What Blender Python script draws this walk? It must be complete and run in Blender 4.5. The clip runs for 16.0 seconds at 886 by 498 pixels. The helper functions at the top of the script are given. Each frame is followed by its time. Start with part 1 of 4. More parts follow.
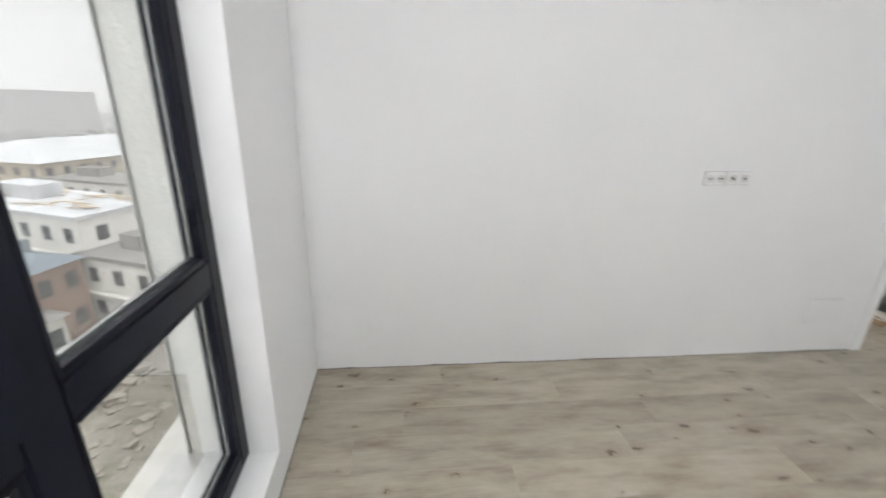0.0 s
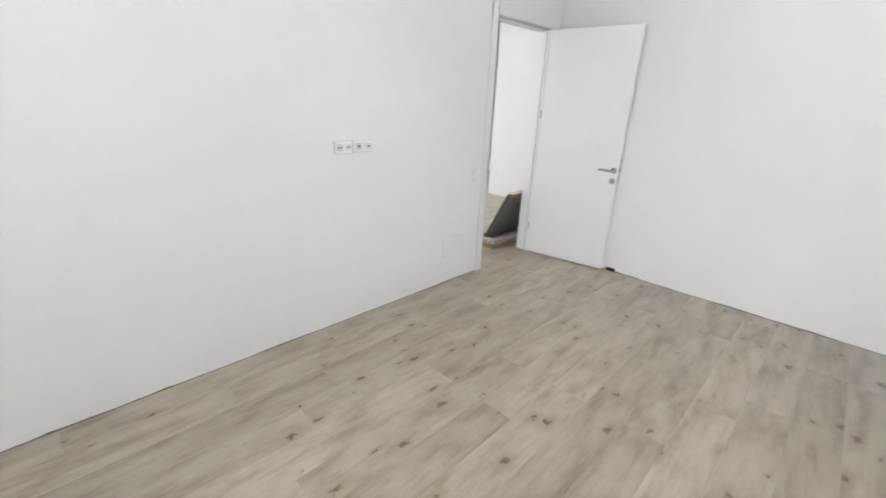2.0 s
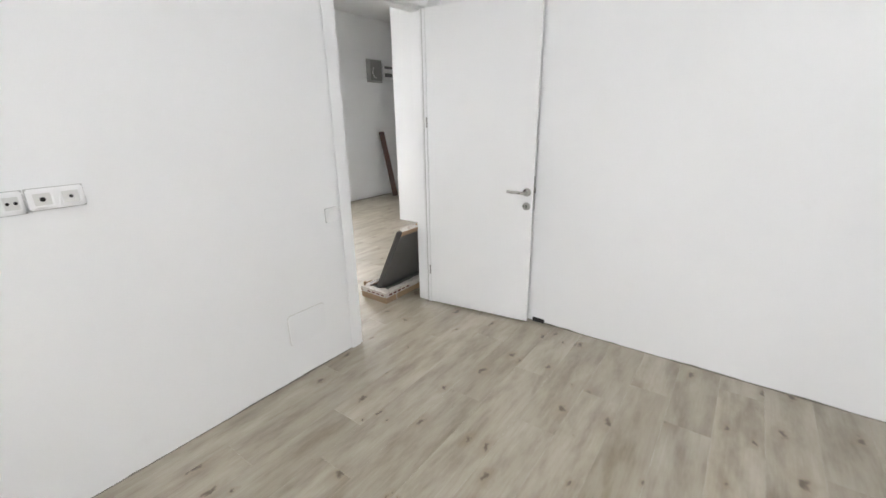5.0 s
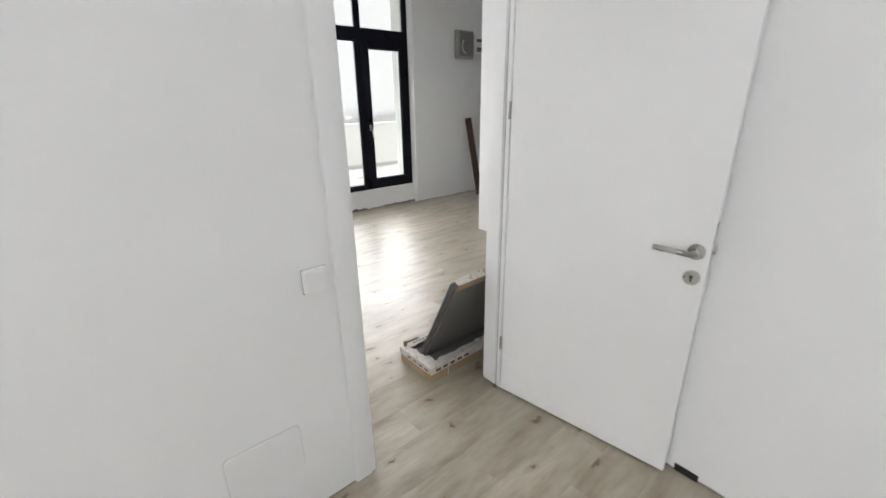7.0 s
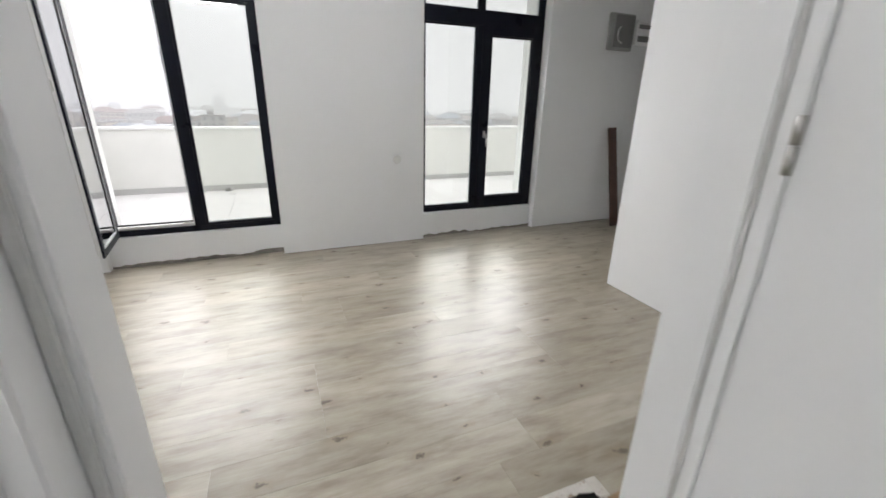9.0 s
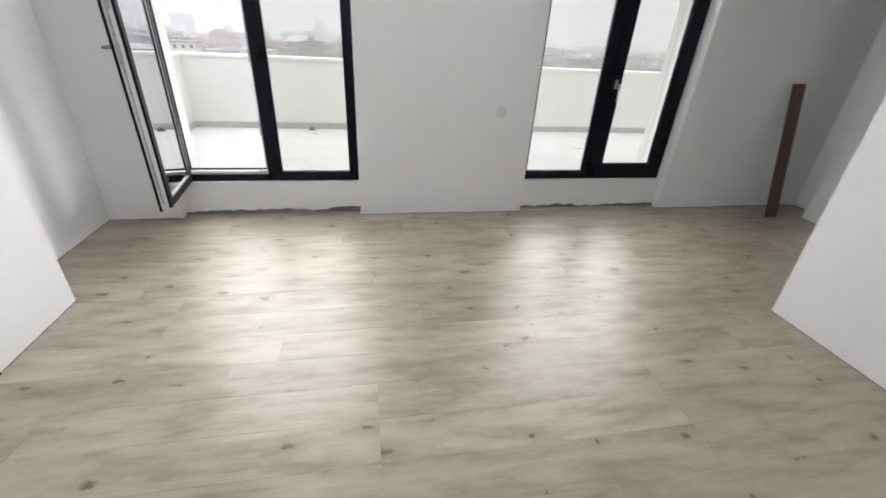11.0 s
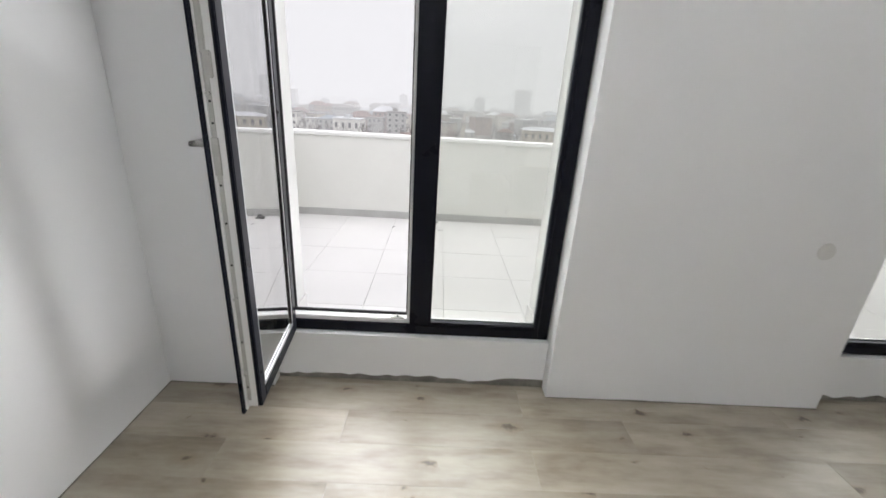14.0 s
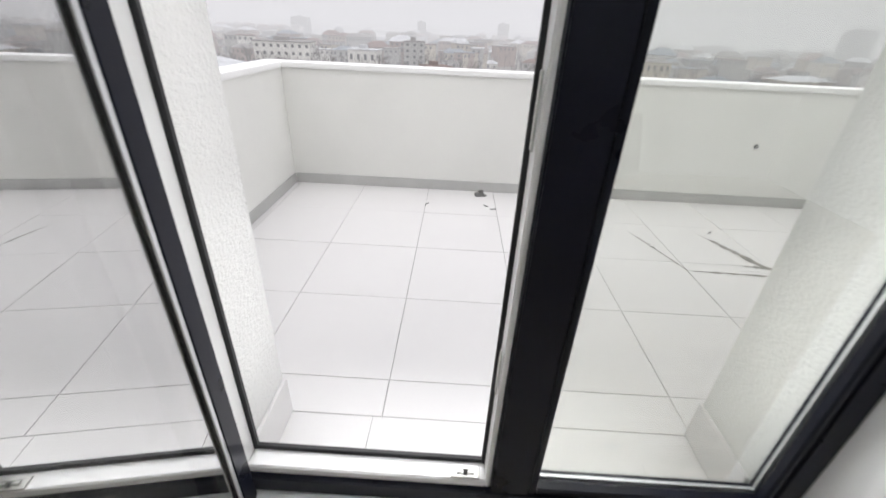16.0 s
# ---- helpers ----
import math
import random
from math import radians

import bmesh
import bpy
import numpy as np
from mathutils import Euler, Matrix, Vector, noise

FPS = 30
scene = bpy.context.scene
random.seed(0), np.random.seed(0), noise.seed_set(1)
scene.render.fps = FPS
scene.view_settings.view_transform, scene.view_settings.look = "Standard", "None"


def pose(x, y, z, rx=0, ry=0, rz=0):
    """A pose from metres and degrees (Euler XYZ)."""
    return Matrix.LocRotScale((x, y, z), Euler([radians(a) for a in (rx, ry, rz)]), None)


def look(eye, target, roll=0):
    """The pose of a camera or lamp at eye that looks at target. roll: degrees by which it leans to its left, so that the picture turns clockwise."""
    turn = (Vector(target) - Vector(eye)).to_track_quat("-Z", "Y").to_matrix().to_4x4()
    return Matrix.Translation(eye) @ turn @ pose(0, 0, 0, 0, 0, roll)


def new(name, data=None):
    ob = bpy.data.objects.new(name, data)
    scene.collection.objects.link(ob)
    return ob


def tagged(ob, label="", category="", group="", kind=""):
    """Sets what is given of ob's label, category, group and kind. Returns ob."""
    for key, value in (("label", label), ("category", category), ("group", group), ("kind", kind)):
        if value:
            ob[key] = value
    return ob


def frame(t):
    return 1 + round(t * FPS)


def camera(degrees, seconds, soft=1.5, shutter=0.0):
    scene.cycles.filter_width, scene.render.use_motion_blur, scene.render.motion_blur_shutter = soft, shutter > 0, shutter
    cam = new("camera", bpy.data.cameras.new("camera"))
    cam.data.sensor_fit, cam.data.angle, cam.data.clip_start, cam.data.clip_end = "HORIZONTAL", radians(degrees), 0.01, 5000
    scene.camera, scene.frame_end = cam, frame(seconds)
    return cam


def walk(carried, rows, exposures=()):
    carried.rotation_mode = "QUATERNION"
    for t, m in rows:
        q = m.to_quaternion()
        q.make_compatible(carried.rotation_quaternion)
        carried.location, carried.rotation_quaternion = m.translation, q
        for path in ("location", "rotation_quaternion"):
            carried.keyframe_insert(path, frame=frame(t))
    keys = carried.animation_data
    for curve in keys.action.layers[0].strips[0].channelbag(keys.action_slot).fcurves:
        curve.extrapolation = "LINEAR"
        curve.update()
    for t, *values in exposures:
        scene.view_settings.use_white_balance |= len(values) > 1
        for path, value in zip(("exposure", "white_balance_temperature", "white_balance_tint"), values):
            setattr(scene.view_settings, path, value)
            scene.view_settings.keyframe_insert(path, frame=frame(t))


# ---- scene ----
cam = camera(94.7, 16.0, soft=1.5, shutter=0.4)
PATH = [
    (0, (-3.104, -2.088, 1.475), (-2.886, -0.212, 0.818), 1.8),
    (0.5, (-3.052, -2.101, 1.418), (-2.429, -0.324, 0.745), 1.8),
    (1, (-2.933, -2.113, 1.425), (-2.026, -0.475, 0.72), 1.3),
    (1.5, (-2.806, -2.14, 1.432), (-1.666, -0.657, 0.723), 1.2),
    (2, (-2.706, -2.163, 1.428), (-1.359, -0.852, 0.746), 2.3),
    (2.5, (-2.641, -2.111, 1.423), (-1.115, -1.0, 0.764), 2.5),
    (3, (-2.524, -2.061, 1.434), (-0.916, -1.062, 0.788), -0.6),
    (3.2, (-2.445, -2.064, 1.425), (-0.828, -1.074, 0.789), -1.5),
    (5.3, (-1.392, -1.751, 1.384), (0.076, -0.543, 0.764), -0.3),
    (5.5, (-1.294, -1.696, 1.39), (0.124, -0.433, 0.762), 0.1),
    (6, (-1.057, -1.51, 1.379), (0.315, -0.209, 0.727), 0.5),
    (6.5, (-0.846, -1.309, 1.391), (0.492, 0.016, 0.717), -0.8),
    (7, (-0.567, -1.135, 1.382), (0.643, 0.306, 0.702), -0.8),
    (7.5, (-0.344, -0.952, 1.369), (0.785, 0.544, 0.671), -0.2),
    (8, (-0.155, -0.716, 1.376), (0.933, 0.808, 0.672), 0.3),
    (8.5, (0.042, -0.485, 1.363), (0.967, 1.154, 0.686), 0.7),
    (9, (0.182, -0.295, 1.386), (0.907, 1.442, 0.708), 1.2),
    (11.3, (0.262, 0.541, 1.392), (0.491, 2.282, 0.434), 3.3),
    (11.5, (0.21, 0.627, 1.386), (0.333, 2.386, 0.443), 3.2),
    (12, (0.126, 0.851, 1.374), (0.013, 2.644, 0.495), 3.3),
    (12.5, (0.029, 1.145, 1.384), (-0.134, 2.976, 0.596), 4.1),
    (13, (-0.164, 1.398, 1.393), (-0.159, 3.272, 0.694), 3.2),
    (13.5, (-0.303, 1.645, 1.388), (-0.222, 3.521, 0.7), 2.0),
    (14, (-0.408, 1.95, 1.383), (-0.364, 3.826, 0.692), 3.4),
    (14.5, (-0.519, 2.263, 1.367), (-0.39, 4.117, 0.629), 3.7),
    (15, (-0.582, 2.568, 1.351), (-0.473, 4.399, 0.554), 2.8),
    (15.5, (-0.605, 2.888, 1.305), (-0.619, 4.691, 0.438), 3.6),
    (16, (-0.64, 3.159, 1.277), (-0.673, 4.911, 0.314), 2.7),
]
EXPOSURES = [(0.0, 0.62), (1.0, 0.76), (2.0, 0.84), (5.5, 0.90), (6.5, 0.74), (7.5, 0.56), (8.5, 0.46), (9.0, 0.34), (11.5, 0.28), (12.5, 0.12), (14.5, 0.12), (15.5, 0.04), (16.0, -0.05)]
walk(cam, [(t, look(eye, target, roll)) for t, eye, target, roll in PATH], EXPOSURES)

# ---------------------------------------------------------------- light: a bright, foggy, overcast day
SKY = (0.955, 0.945, 0.985)
SKY_LEVEL = 0.86
world = bpy.data.worlds.new("overcast")
scene.world = world
world.use_nodes = True
wn, wl = world.node_tree.nodes, world.node_tree.links
wn.clear()
sky = wn.new("ShaderNodeTexSky")
sky.sky_type, sky.sun_disc = "NISHITA", False
sky.sun_elevation, sky.sun_rotation, sky.dust_density = radians(38), radians(200), 8.0
dim = wn.new("ShaderNodeMix")
dim.data_type, dim.blend_type = "RGBA", "MULTIPLY"
dim.inputs[0].default_value = 1.0
dim.inputs[7].default_value = (0.1, 0.1, 0.1, 1)
wl.new(sky.outputs[0], dim.inputs[6])
grey = wn.new("ShaderNodeHueSaturation")
grey.inputs["Saturation"].default_value = 0.2
wl.new(dim.outputs[2], grey.inputs["Color"])
cloud = wn.new("ShaderNodeMix")
cloud.data_type = "RGBA"
cloud.inputs[0].default_value = 0.9
cloud.inputs[7].default_value = (*SKY, 1)
wl.new(grey.outputs[0], cloud.inputs[6])
coord, split, rise = wn.new("ShaderNodeTexCoord"), wn.new("ShaderNodeSeparateXYZ"), wn.new("ShaderNodeMapRange")
wl.new(coord.outputs["Generated"], split.inputs[0])
wl.new(split.outputs["Z"], rise.inputs["Value"])
rise.inputs["From Min"].default_value, rise.inputs["From Max"].default_value = 0.3, 1.0
rise.inputs["To Min"].default_value, rise.inputs["To Max"].default_value = SKY_LEVEL, SKY_LEVEL * 3.3
back, wout = wn.new("ShaderNodeBackground"), wn.new("ShaderNodeOutputWorld")
wl.new(cloud.outputs[2], back.inputs["Color"])
wl.new(rise.outputs[0], back.inputs["Strength"])
wl.new(back.outputs[0], wout.inputs[0])

sun_lamp = bpy.data.lights.new("sun", "SUN")
sun_lamp.energy, sun_lamp.angle, sun_lamp.color = 0.6, radians(40), (1.0, 0.98, 0.95)
new("sun", sun_lamp).matrix_world = look((0, 0, 60), (-12, 30, 22))



def window_fill(at, inward, wide, high, watts, fan):
    """An added fill lamp in the upper part of a window's opening, boosting the sky's light, thrown up to the ceiling
    and far walls.
    """
    lamp = bpy.data.lights.new("window_fill", "AREA")
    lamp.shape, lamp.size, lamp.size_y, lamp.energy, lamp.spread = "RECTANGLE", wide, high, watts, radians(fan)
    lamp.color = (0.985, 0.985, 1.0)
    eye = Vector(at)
    new("window_fill", lamp).matrix_world = look(eye, eye + Vector(inward))


window_fill((-3.60, -1.69, 2.05), (1, -0.28, 0.60), 1.70, 0.6, 30, 60)
window_fill((-3.67, -1.80, 1.30), (1, -0.28, -0.22), 1.40, 1.9, 14, 120)
# unseen strip lamp added across the opening to brighten the reveal
window_fill((-3.63, -1.60, 1.40), (0.12, 1, 0), 0.10, 1.9, 0.85, 90)
window_fill((-0.49, 3.68, 2.02), (0.25, -0.95, 0.40), 1.10, 0.6, 22, 44)
window_fill((2.27, 3.68, 2.02), (-0.75, -0.66, 0.36), 1.10, 0.6, 20, 40)
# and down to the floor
window_fill((-0.49, 3.71, 1.20), (0.05, -1, -1.25), 1.24, 1.75, 8.0, 80)
window_fill((2.27, 3.71, 1.20), (-0.45, -1, -0.75), 1.24, 1.75, 7.0, 84)
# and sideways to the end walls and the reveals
window_fill((-0.49, 3.64, 1.30), (-1, -0.22, -0.05), 1.10, 1.7, 2.5, 42)
window_fill((2.27, 3.64, 1.30), (-1, -0.26, -0.12), 1.10, 1.7, 6.0, 42)
window_fill((-0.40, 3.715, 1.30), (1, -0.55, -0.05), 0.90, 1.7, 3.5, 70)
window_fill((2.27, 3.715, 1.20), (0.9, -0.8, -0.5), 1.10, 1.7, 4, 70)


# ---------------------------------------------------------------- materials
def shader(name):
    m = bpy.data.materials.new(name)
    m.use_nodes = True
    return m, m.node_tree.nodes, m.node_tree.links, m.node_tree.nodes["Principled BSDF"]


def mapped(n, l, scale, space="Object"):
    c, mp = n.new("ShaderNodeTexCoord"), n.new("ShaderNodeMapping")
    mp.inputs["Scale"].default_value = scale
    l.new(c.outputs[space], mp.inputs["Vector"])
    return mp


def noise_node(n, l, vec, scale, detail=4.0, rough=0.55):
    t = n.new("ShaderNodeTexNoise")
    t.inputs["Scale"].default_value, t.inputs["Detail"].default_value, t.inputs["Roughness"].default_value = scale, detail, rough
    l.new(vec.outputs[0], t.inputs["Vector"])
    return t


def ramp_node(n, l, src, stops):
    r = n.new("ShaderNodeValToRGB")
    els = r.color_ramp.elements
    while len(els) < len(stops):
        els.new(0.5)
    for e, (p, c) in zip(els, stops):
        e.position, e.color = p, (*c, 1) if len(c) == 3 else c
    l.new(src, r.inputs[0])
    return r


def blend(n, l, kind, fac, a, b):
    x = n.new("ShaderNodeMix")
    x.data_type, x.blend_type = "RGBA", kind
    for sock, v in ((x.inputs[0], fac), (x.inputs[6], a), (x.inputs[7], b)):
        if isinstance(v, (int, float)):
            sock.default_value = v
        elif isinstance(v, tuple):
            sock.default_value = (*v, 1)
        else:
            l.new(v, sock)
    return x.outputs[2]


def bumped(n, l, bsdf, height, strength, distance):
    b = n.new("ShaderNodeBump")
    b.inputs["Strength"].default_value, b.inputs["Distance"].default_value = strength, distance
    l.new(height, b.inputs["Height"])
    l.new(b.outputs[0], bsdf.inputs["Normal"])


def surface(name, colour, rough, metal=0.0, vary=0.06, coarse=3.0, fine=60.0, bump=0.15, depth=0.002, dirt=None, dirt_at=0.62, spec=0.5, each=False, gloss=0.08):
    """A plain material with stains at one scale, grain at another and relief."""
    m, n, l, b = shader(name)
    mp = mapped(n, l, (1, 1, 1))
    if each:
        info, apart, moved = n.new("ShaderNodeObjectInfo"), n.new("ShaderNodeMath"), n.new("ShaderNodeVectorMath")
        apart.operation, apart.inputs[1].default_value, moved.operation = "MULTIPLY", 57.0, "ADD"
        l.new(info.outputs["Random"], apart.inputs[0])
        l.new(mp.outputs[0], moved.inputs[0])
        l.new(apart.outputs[0], moved.inputs[1])
        mp = moved
    big, small = noise_node(n, l, mp, coarse, 5), noise_node(n, l, mp, fine, 3)
    dark = tuple(c * (1 - vary * 2) for c in colour)
    light = tuple(min(1, c * (1 + vary)) for c in colour)
    col = ramp_node(n, l, big.outputs[0], [(0.3, dark), (0.7, light)]).outputs[0]
    grain = ramp_node(n, l, small.outputs[0], [(0.3, (1 - vary,) * 3), (0.7, (1, 1, 1))]).outputs[0]
    col = blend(n, l, "MULTIPLY", 1.0, col, grain)
    if dirt:
        spots = noise_node(n, l, mp, coarse * 2.3, 7, 0.65)
        mask = ramp_node(n, l, spots.outputs[0], [(dirt_at, (0, 0, 0)), (dirt_at + 0.14, (1, 1, 1))]).outputs[0]
        col = blend(n, l, "MIX", mask, col, dirt)
    l.new(col, b.inputs["Base Color"])
    b.inputs["Metallic"].default_value = metal
    b.inputs["Specular IOR Level"].default_value = spec
    rr = ramp_node(n, l, big.outputs[0], [(0.3, (max(0.02, rough - gloss),) * 3), (0.7, (min(1, rough + gloss),) * 3)])
    l.new(rr.outputs[0], b.inputs["Roughness"])
    bumped(n, l, b, small.outputs[0], bump, depth)
    return m


def oak():
    m, n, l, b = shader("oak_laminate")
    c, info, mp = n.new("ShaderNodeTexCoord"), n.new("ShaderNodeObjectInfo"), n.new("ShaderNodeMapping")
    shift, spread = n.new("ShaderNodeVectorMath"), n.new("ShaderNodeCombineXYZ")
    k1, k2 = n.new("ShaderNodeMath"), n.new("ShaderNodeMath")
    for k, v in ((k1, 37.0), (k2, 91.0)):
        k.operation = "MULTIPLY"
        k.inputs[1].default_value = v
        l.new(info.outputs["Random"], k.inputs[0])
    l.new(k1.outputs[0], spread.inputs[0])
    l.new(k2.outputs[0], spread.inputs[1])
    l.new(k1.outputs[0], spread.inputs[2])
    shift.operation = "ADD"
    l.new(c.outputs["Object"], shift.inputs[0])
    l.new(spread.outputs[0], shift.inputs[1])
    l.new(shift.outputs[0], mp.inputs["Vector"])
    mp.inputs["Scale"].default_value = (2.4, 9.0, 1.0)
    broad = noise_node(n, l, mp, 1.3, 4, 0.6)
    fine_map = n.new("ShaderNodeMapping")
    fine_map.inputs["Scale"].default_value = (3.5, 90.0, 1.0)
    l.new(shift.outputs[0], fine_map.inputs["Vector"])
    fine = noise_node(n, l, fine_map, 1.6, 5, 0.65)
    col = ramp_node(n, l, broad.outputs[0], [(0.25, (0.198, 0.160, 0.112)), (0.38, (0.275, 0.236, 0.177)), (0.50, (0.350, 0.310, 0.244)), (0.70, (0.425, 0.389, 0.325))]).outputs[0]
    streak = ramp_node(n, l, fine.outputs[0], [(0.32, (0.82, 0.79, 0.74)), (0.55, (1, 1, 1))]).outputs[0]
    col = blend(n, l, "MULTIPLY", 0.55, col, streak)
    # each board a little lighter or darker
    tone = ramp_node(n, l, info.outputs["Random"], [(0.0, (0.85, 0.83, 0.79)), (0.5, (0.98, 0.98, 0.97)), (1.0, (1.07, 1.06, 1.04))]).outputs[0]
    col = blend(n, l, "MULTIPLY", 1.0, col, tone)
    # knots: scattered small dark eyes drawn out along the board
    km = n.new("ShaderNodeMapping")
    km.inputs["Scale"].default_value = (3.2, 6.5, 1.0)
    warp = noise_node(n, l, shift, 26.0, 4)
    lift = n.new("ShaderNodeVectorMath")
    lift.operation = "MULTIPLY_ADD"
    lift.inputs[1].default_value = (0.085, 0.065, 0)
    l.new(warp.outputs["Color"], lift.inputs[0])
    l.new(shift.outputs[0], lift.inputs[2])
    l.new(lift.outputs[0], km.inputs["Vector"])
    cells = n.new("ShaderNodeTexVoronoi")
    cells.voronoi_dimensions = "2D"
    cells.inputs["Scale"].default_value = 1.0
    l.new(km.outputs[0], cells.inputs["Vector"])
    pick = n.new("ShaderNodeSeparateColor")
    l.new(cells.outputs["Color"], pick.inputs[0])
    size = n.new("ShaderNodeMapRange")
    size.inputs["From Min"].default_value, size.inputs["From Max"].default_value = 0.42, 1.0
    size.inputs["To Min"].default_value, size.inputs["To Max"].default_value = 0.001, 0.14
    l.new(pick.outputs[0], size.inputs["Value"])
    near = n.new("ShaderNodeMath")
    near.operation = "DIVIDE"
    l.new(cells.outputs["Distance"], near.inputs[0])
    l.new(size.outputs[0], near.inputs[1])
    knot = ramp_node(n, l, near.outputs[0], [(0.35, (0.95, 0.95, 0.95)), (0.95, (0, 0, 0))]).outputs[0]
    far = n.new("ShaderNodeMath")
    far.operation, far.inputs[1].default_value = "MULTIPLY", 0.30
    l.new(near.outputs[0], far.inputs[0])
    halo = ramp_node(n, l, far.outputs[0], [(0.12, (0.62, 0.62, 0.62)), (0.95, (0, 0, 0))]).outputs[0]
    col = blend(n, l, "MIX", halo, col, (0.24, 0.185, 0.115))
    col = blend(n, l, "MIX", knot, col, (0.080, 0.054, 0.032))
    l.new(col, b.inputs["Base Color"])
    film = noise_node(n, l, shift, 2.2, 5)
    rr = ramp_node(n, l, film.outputs[0], [(0.3, (0.30,) * 3), (0.7, (0.44,) * 3)])
    l.new(rr.outputs[0], b.inputs["Roughness"])
    b.inputs["Specular IOR Level"].default_value = 0.6
    b.inputs["Coat Weight"].default_value, b.inputs["Coat Roughness"].default_value, b.inputs["Coat IOR"].default_value = 0.62, 0.38, 1.6
    bumped(n, l, b, fine.outputs[0], 0.05, 0.001)
    return m


def glass_pane(name="double_glazing", least=0.07):
    m, n, l, b = shader(name)
    n.remove(b)
    clear, gloss, mix, tilt = n.new("ShaderNodeBsdfTransparent"), n.new("ShaderNodeBsdfGlossy"), n.new("ShaderNodeMixShader"), n.new("ShaderNodeLayerWeight")
    clear.inputs[0].default_value = (0.955, 0.968, 0.945, 1)
    gloss.inputs["Roughness"].default_value = 0.0
    tilt.inputs["Blend"].default_value = 0.5
    power, share = n.new("ShaderNodeMath"), n.new("ShaderNodeMapRange")
    power.operation, power.inputs[1].default_value = "POWER", 2.3
    l.new(tilt.outputs["Facing"], power.inputs[0])
    l.new(power.outputs[0], share.inputs["Value"])
    share.inputs["To Min"].default_value, share.inputs["To Max"].default_value = least, 0.95
    l.new(share.outputs[0], mix.inputs[0])
    l.new(clear.outputs[0], mix.inputs[1])
    l.new(gloss.outputs[0], mix.inputs[2])
    l.new(mix.outputs[0], n["Material Output"].inputs[0])
    return m


# glowing sky-coloured sheet, seen through; paints the fog's haze
def glow_veil(share):
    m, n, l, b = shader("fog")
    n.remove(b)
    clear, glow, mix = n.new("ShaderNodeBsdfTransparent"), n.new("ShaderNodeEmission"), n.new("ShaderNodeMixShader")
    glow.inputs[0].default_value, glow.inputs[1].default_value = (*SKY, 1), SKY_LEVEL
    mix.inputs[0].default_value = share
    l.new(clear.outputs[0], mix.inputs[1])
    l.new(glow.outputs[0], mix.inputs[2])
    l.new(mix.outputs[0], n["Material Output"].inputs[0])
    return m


PAINT = surface("white_wall_paint", (0.845, 0.85, 0.855), 0.62, vary=0.012, coarse=0.9, fine=220, bump=0.10, depth=0.0015, dirt=(0.77, 0.77, 0.765), dirt_at=0.68)
CEIL = surface("white_ceiling_paint", (0.86, 0.865, 0.87), 0.7, vary=0.01, coarse=0.7, fine=160, bump=0.06)
LACQUER = surface("white_door_lacquer", (0.845, 0.85, 0.855), 0.40, vary=0.008, coarse=1.5, fine=90, bump=0.03, depth=0.0006)
PLASTIC = surface("white_switch_plastic", (0.88, 0.88, 0.88), 0.32, vary=0.01, coarse=8, fine=200, bump=0.03, depth=0.0004)
SEAL = surface("grey_door_seal", (0.62, 0.62, 0.61), 0.6, vary=0.05, coarse=8, fine=200)
GREYPLATE = surface("grey_painted_plate", (0.72, 0.72, 0.70), 0.5, vary=0.02, coarse=8, fine=200, bump=0.05)
ANTHRACITE = surface("anthracite_window_foil", (0.007, 0.008, 0.015), 0.32, vary=0.10, coarse=4, fine=160, bump=0.05, depth=0.0004, spec=0.15)
UPVC = surface("white_window_profile", (0.78, 0.78, 0.77), 0.35, vary=0.02, coarse=5, fine=100, bump=0.04, dirt=(0.55, 0.54, 0.51), dirt_at=0.62)
RUBBER = surface("black_gasket", (0.02, 0.02, 0.022), 0.65, vary=0.1)
STEEL = surface("brushed_steel", (0.46, 0.45, 0.43), 0.30, metal=1.0, vary=0.05, coarse=20, fine=300, bump=0.08, depth=0.0004)
GEAR = surface("galvanised_gear", (0.52, 0.52, 0.49), 0.42, metal=0.8, vary=0.08, coarse=15, fine=200)
SPACER = surface("aluminium_spacer", (0.70, 0.71, 0.72), 0.35, metal=0.6, vary=0.04)
MORTAR = surface("raw_mortar", (0.26, 0.245, 0.215), 0.9, vary=0.22, coarse=14, fine=120, bump=0.6, depth=0.004)
VOID = surface("dark_hole", (0.03, 0.028, 0.026), 0.9, vary=0.2)
STUCCO = surface("white_textured_plaster", (0.80, 0.80, 0.78), 0.85, vary=0.03, coarse=2, fine=105, bump=0.65, depth=0.007)
RENDER = surface("smooth_white_render", (0.80, 0.80, 0.77), 0.8, vary=0.025, coarse=1.4, fine=120, bump=0.25, depth=0.003, dirt=(0.70, 0.69, 0.65), dirt_at=0.66)
CAP = surface("white_coping", (0.88, 0.88, 0.87), 0.5, vary=0.02, coarse=3, fine=80)
PORCELAIN = surface("pale_grey_porcelain", (0.72, 0.71, 0.70), 0.46, vary=0.012, coarse=1.8, fine=140, bump=0.03, each=True, gloss=0.015, spec=0.3)
SKIRT = surface("grey_skirting_tile", (0.50, 0.50, 0.49), 0.4, vary=0.04, coarse=5, fine=120, bump=0.05)
GROUT = surface("cement_grout", (0.42, 0.41, 0.40), 0.9, vary=0.12, coarse=6, fine=160, bump=0.3)
SCREED = surface("grey_screed", (0.20, 0.19, 0.17), 0.9, vary=0.12, coarse=5, fine=90, bump=0.4)
OAK = oak()
GLASS = glass_pane()
# same glazing, mirror share raised to strengthen the open casement's reflections
MIRRORED = glass_pane("mirrored_glazing", 0.68)
CARTON = surface("brown_cardboard", (0.36, 0.25, 0.155), 0.85, vary=0.08, coarse=9, fine=140, bump=0.25)
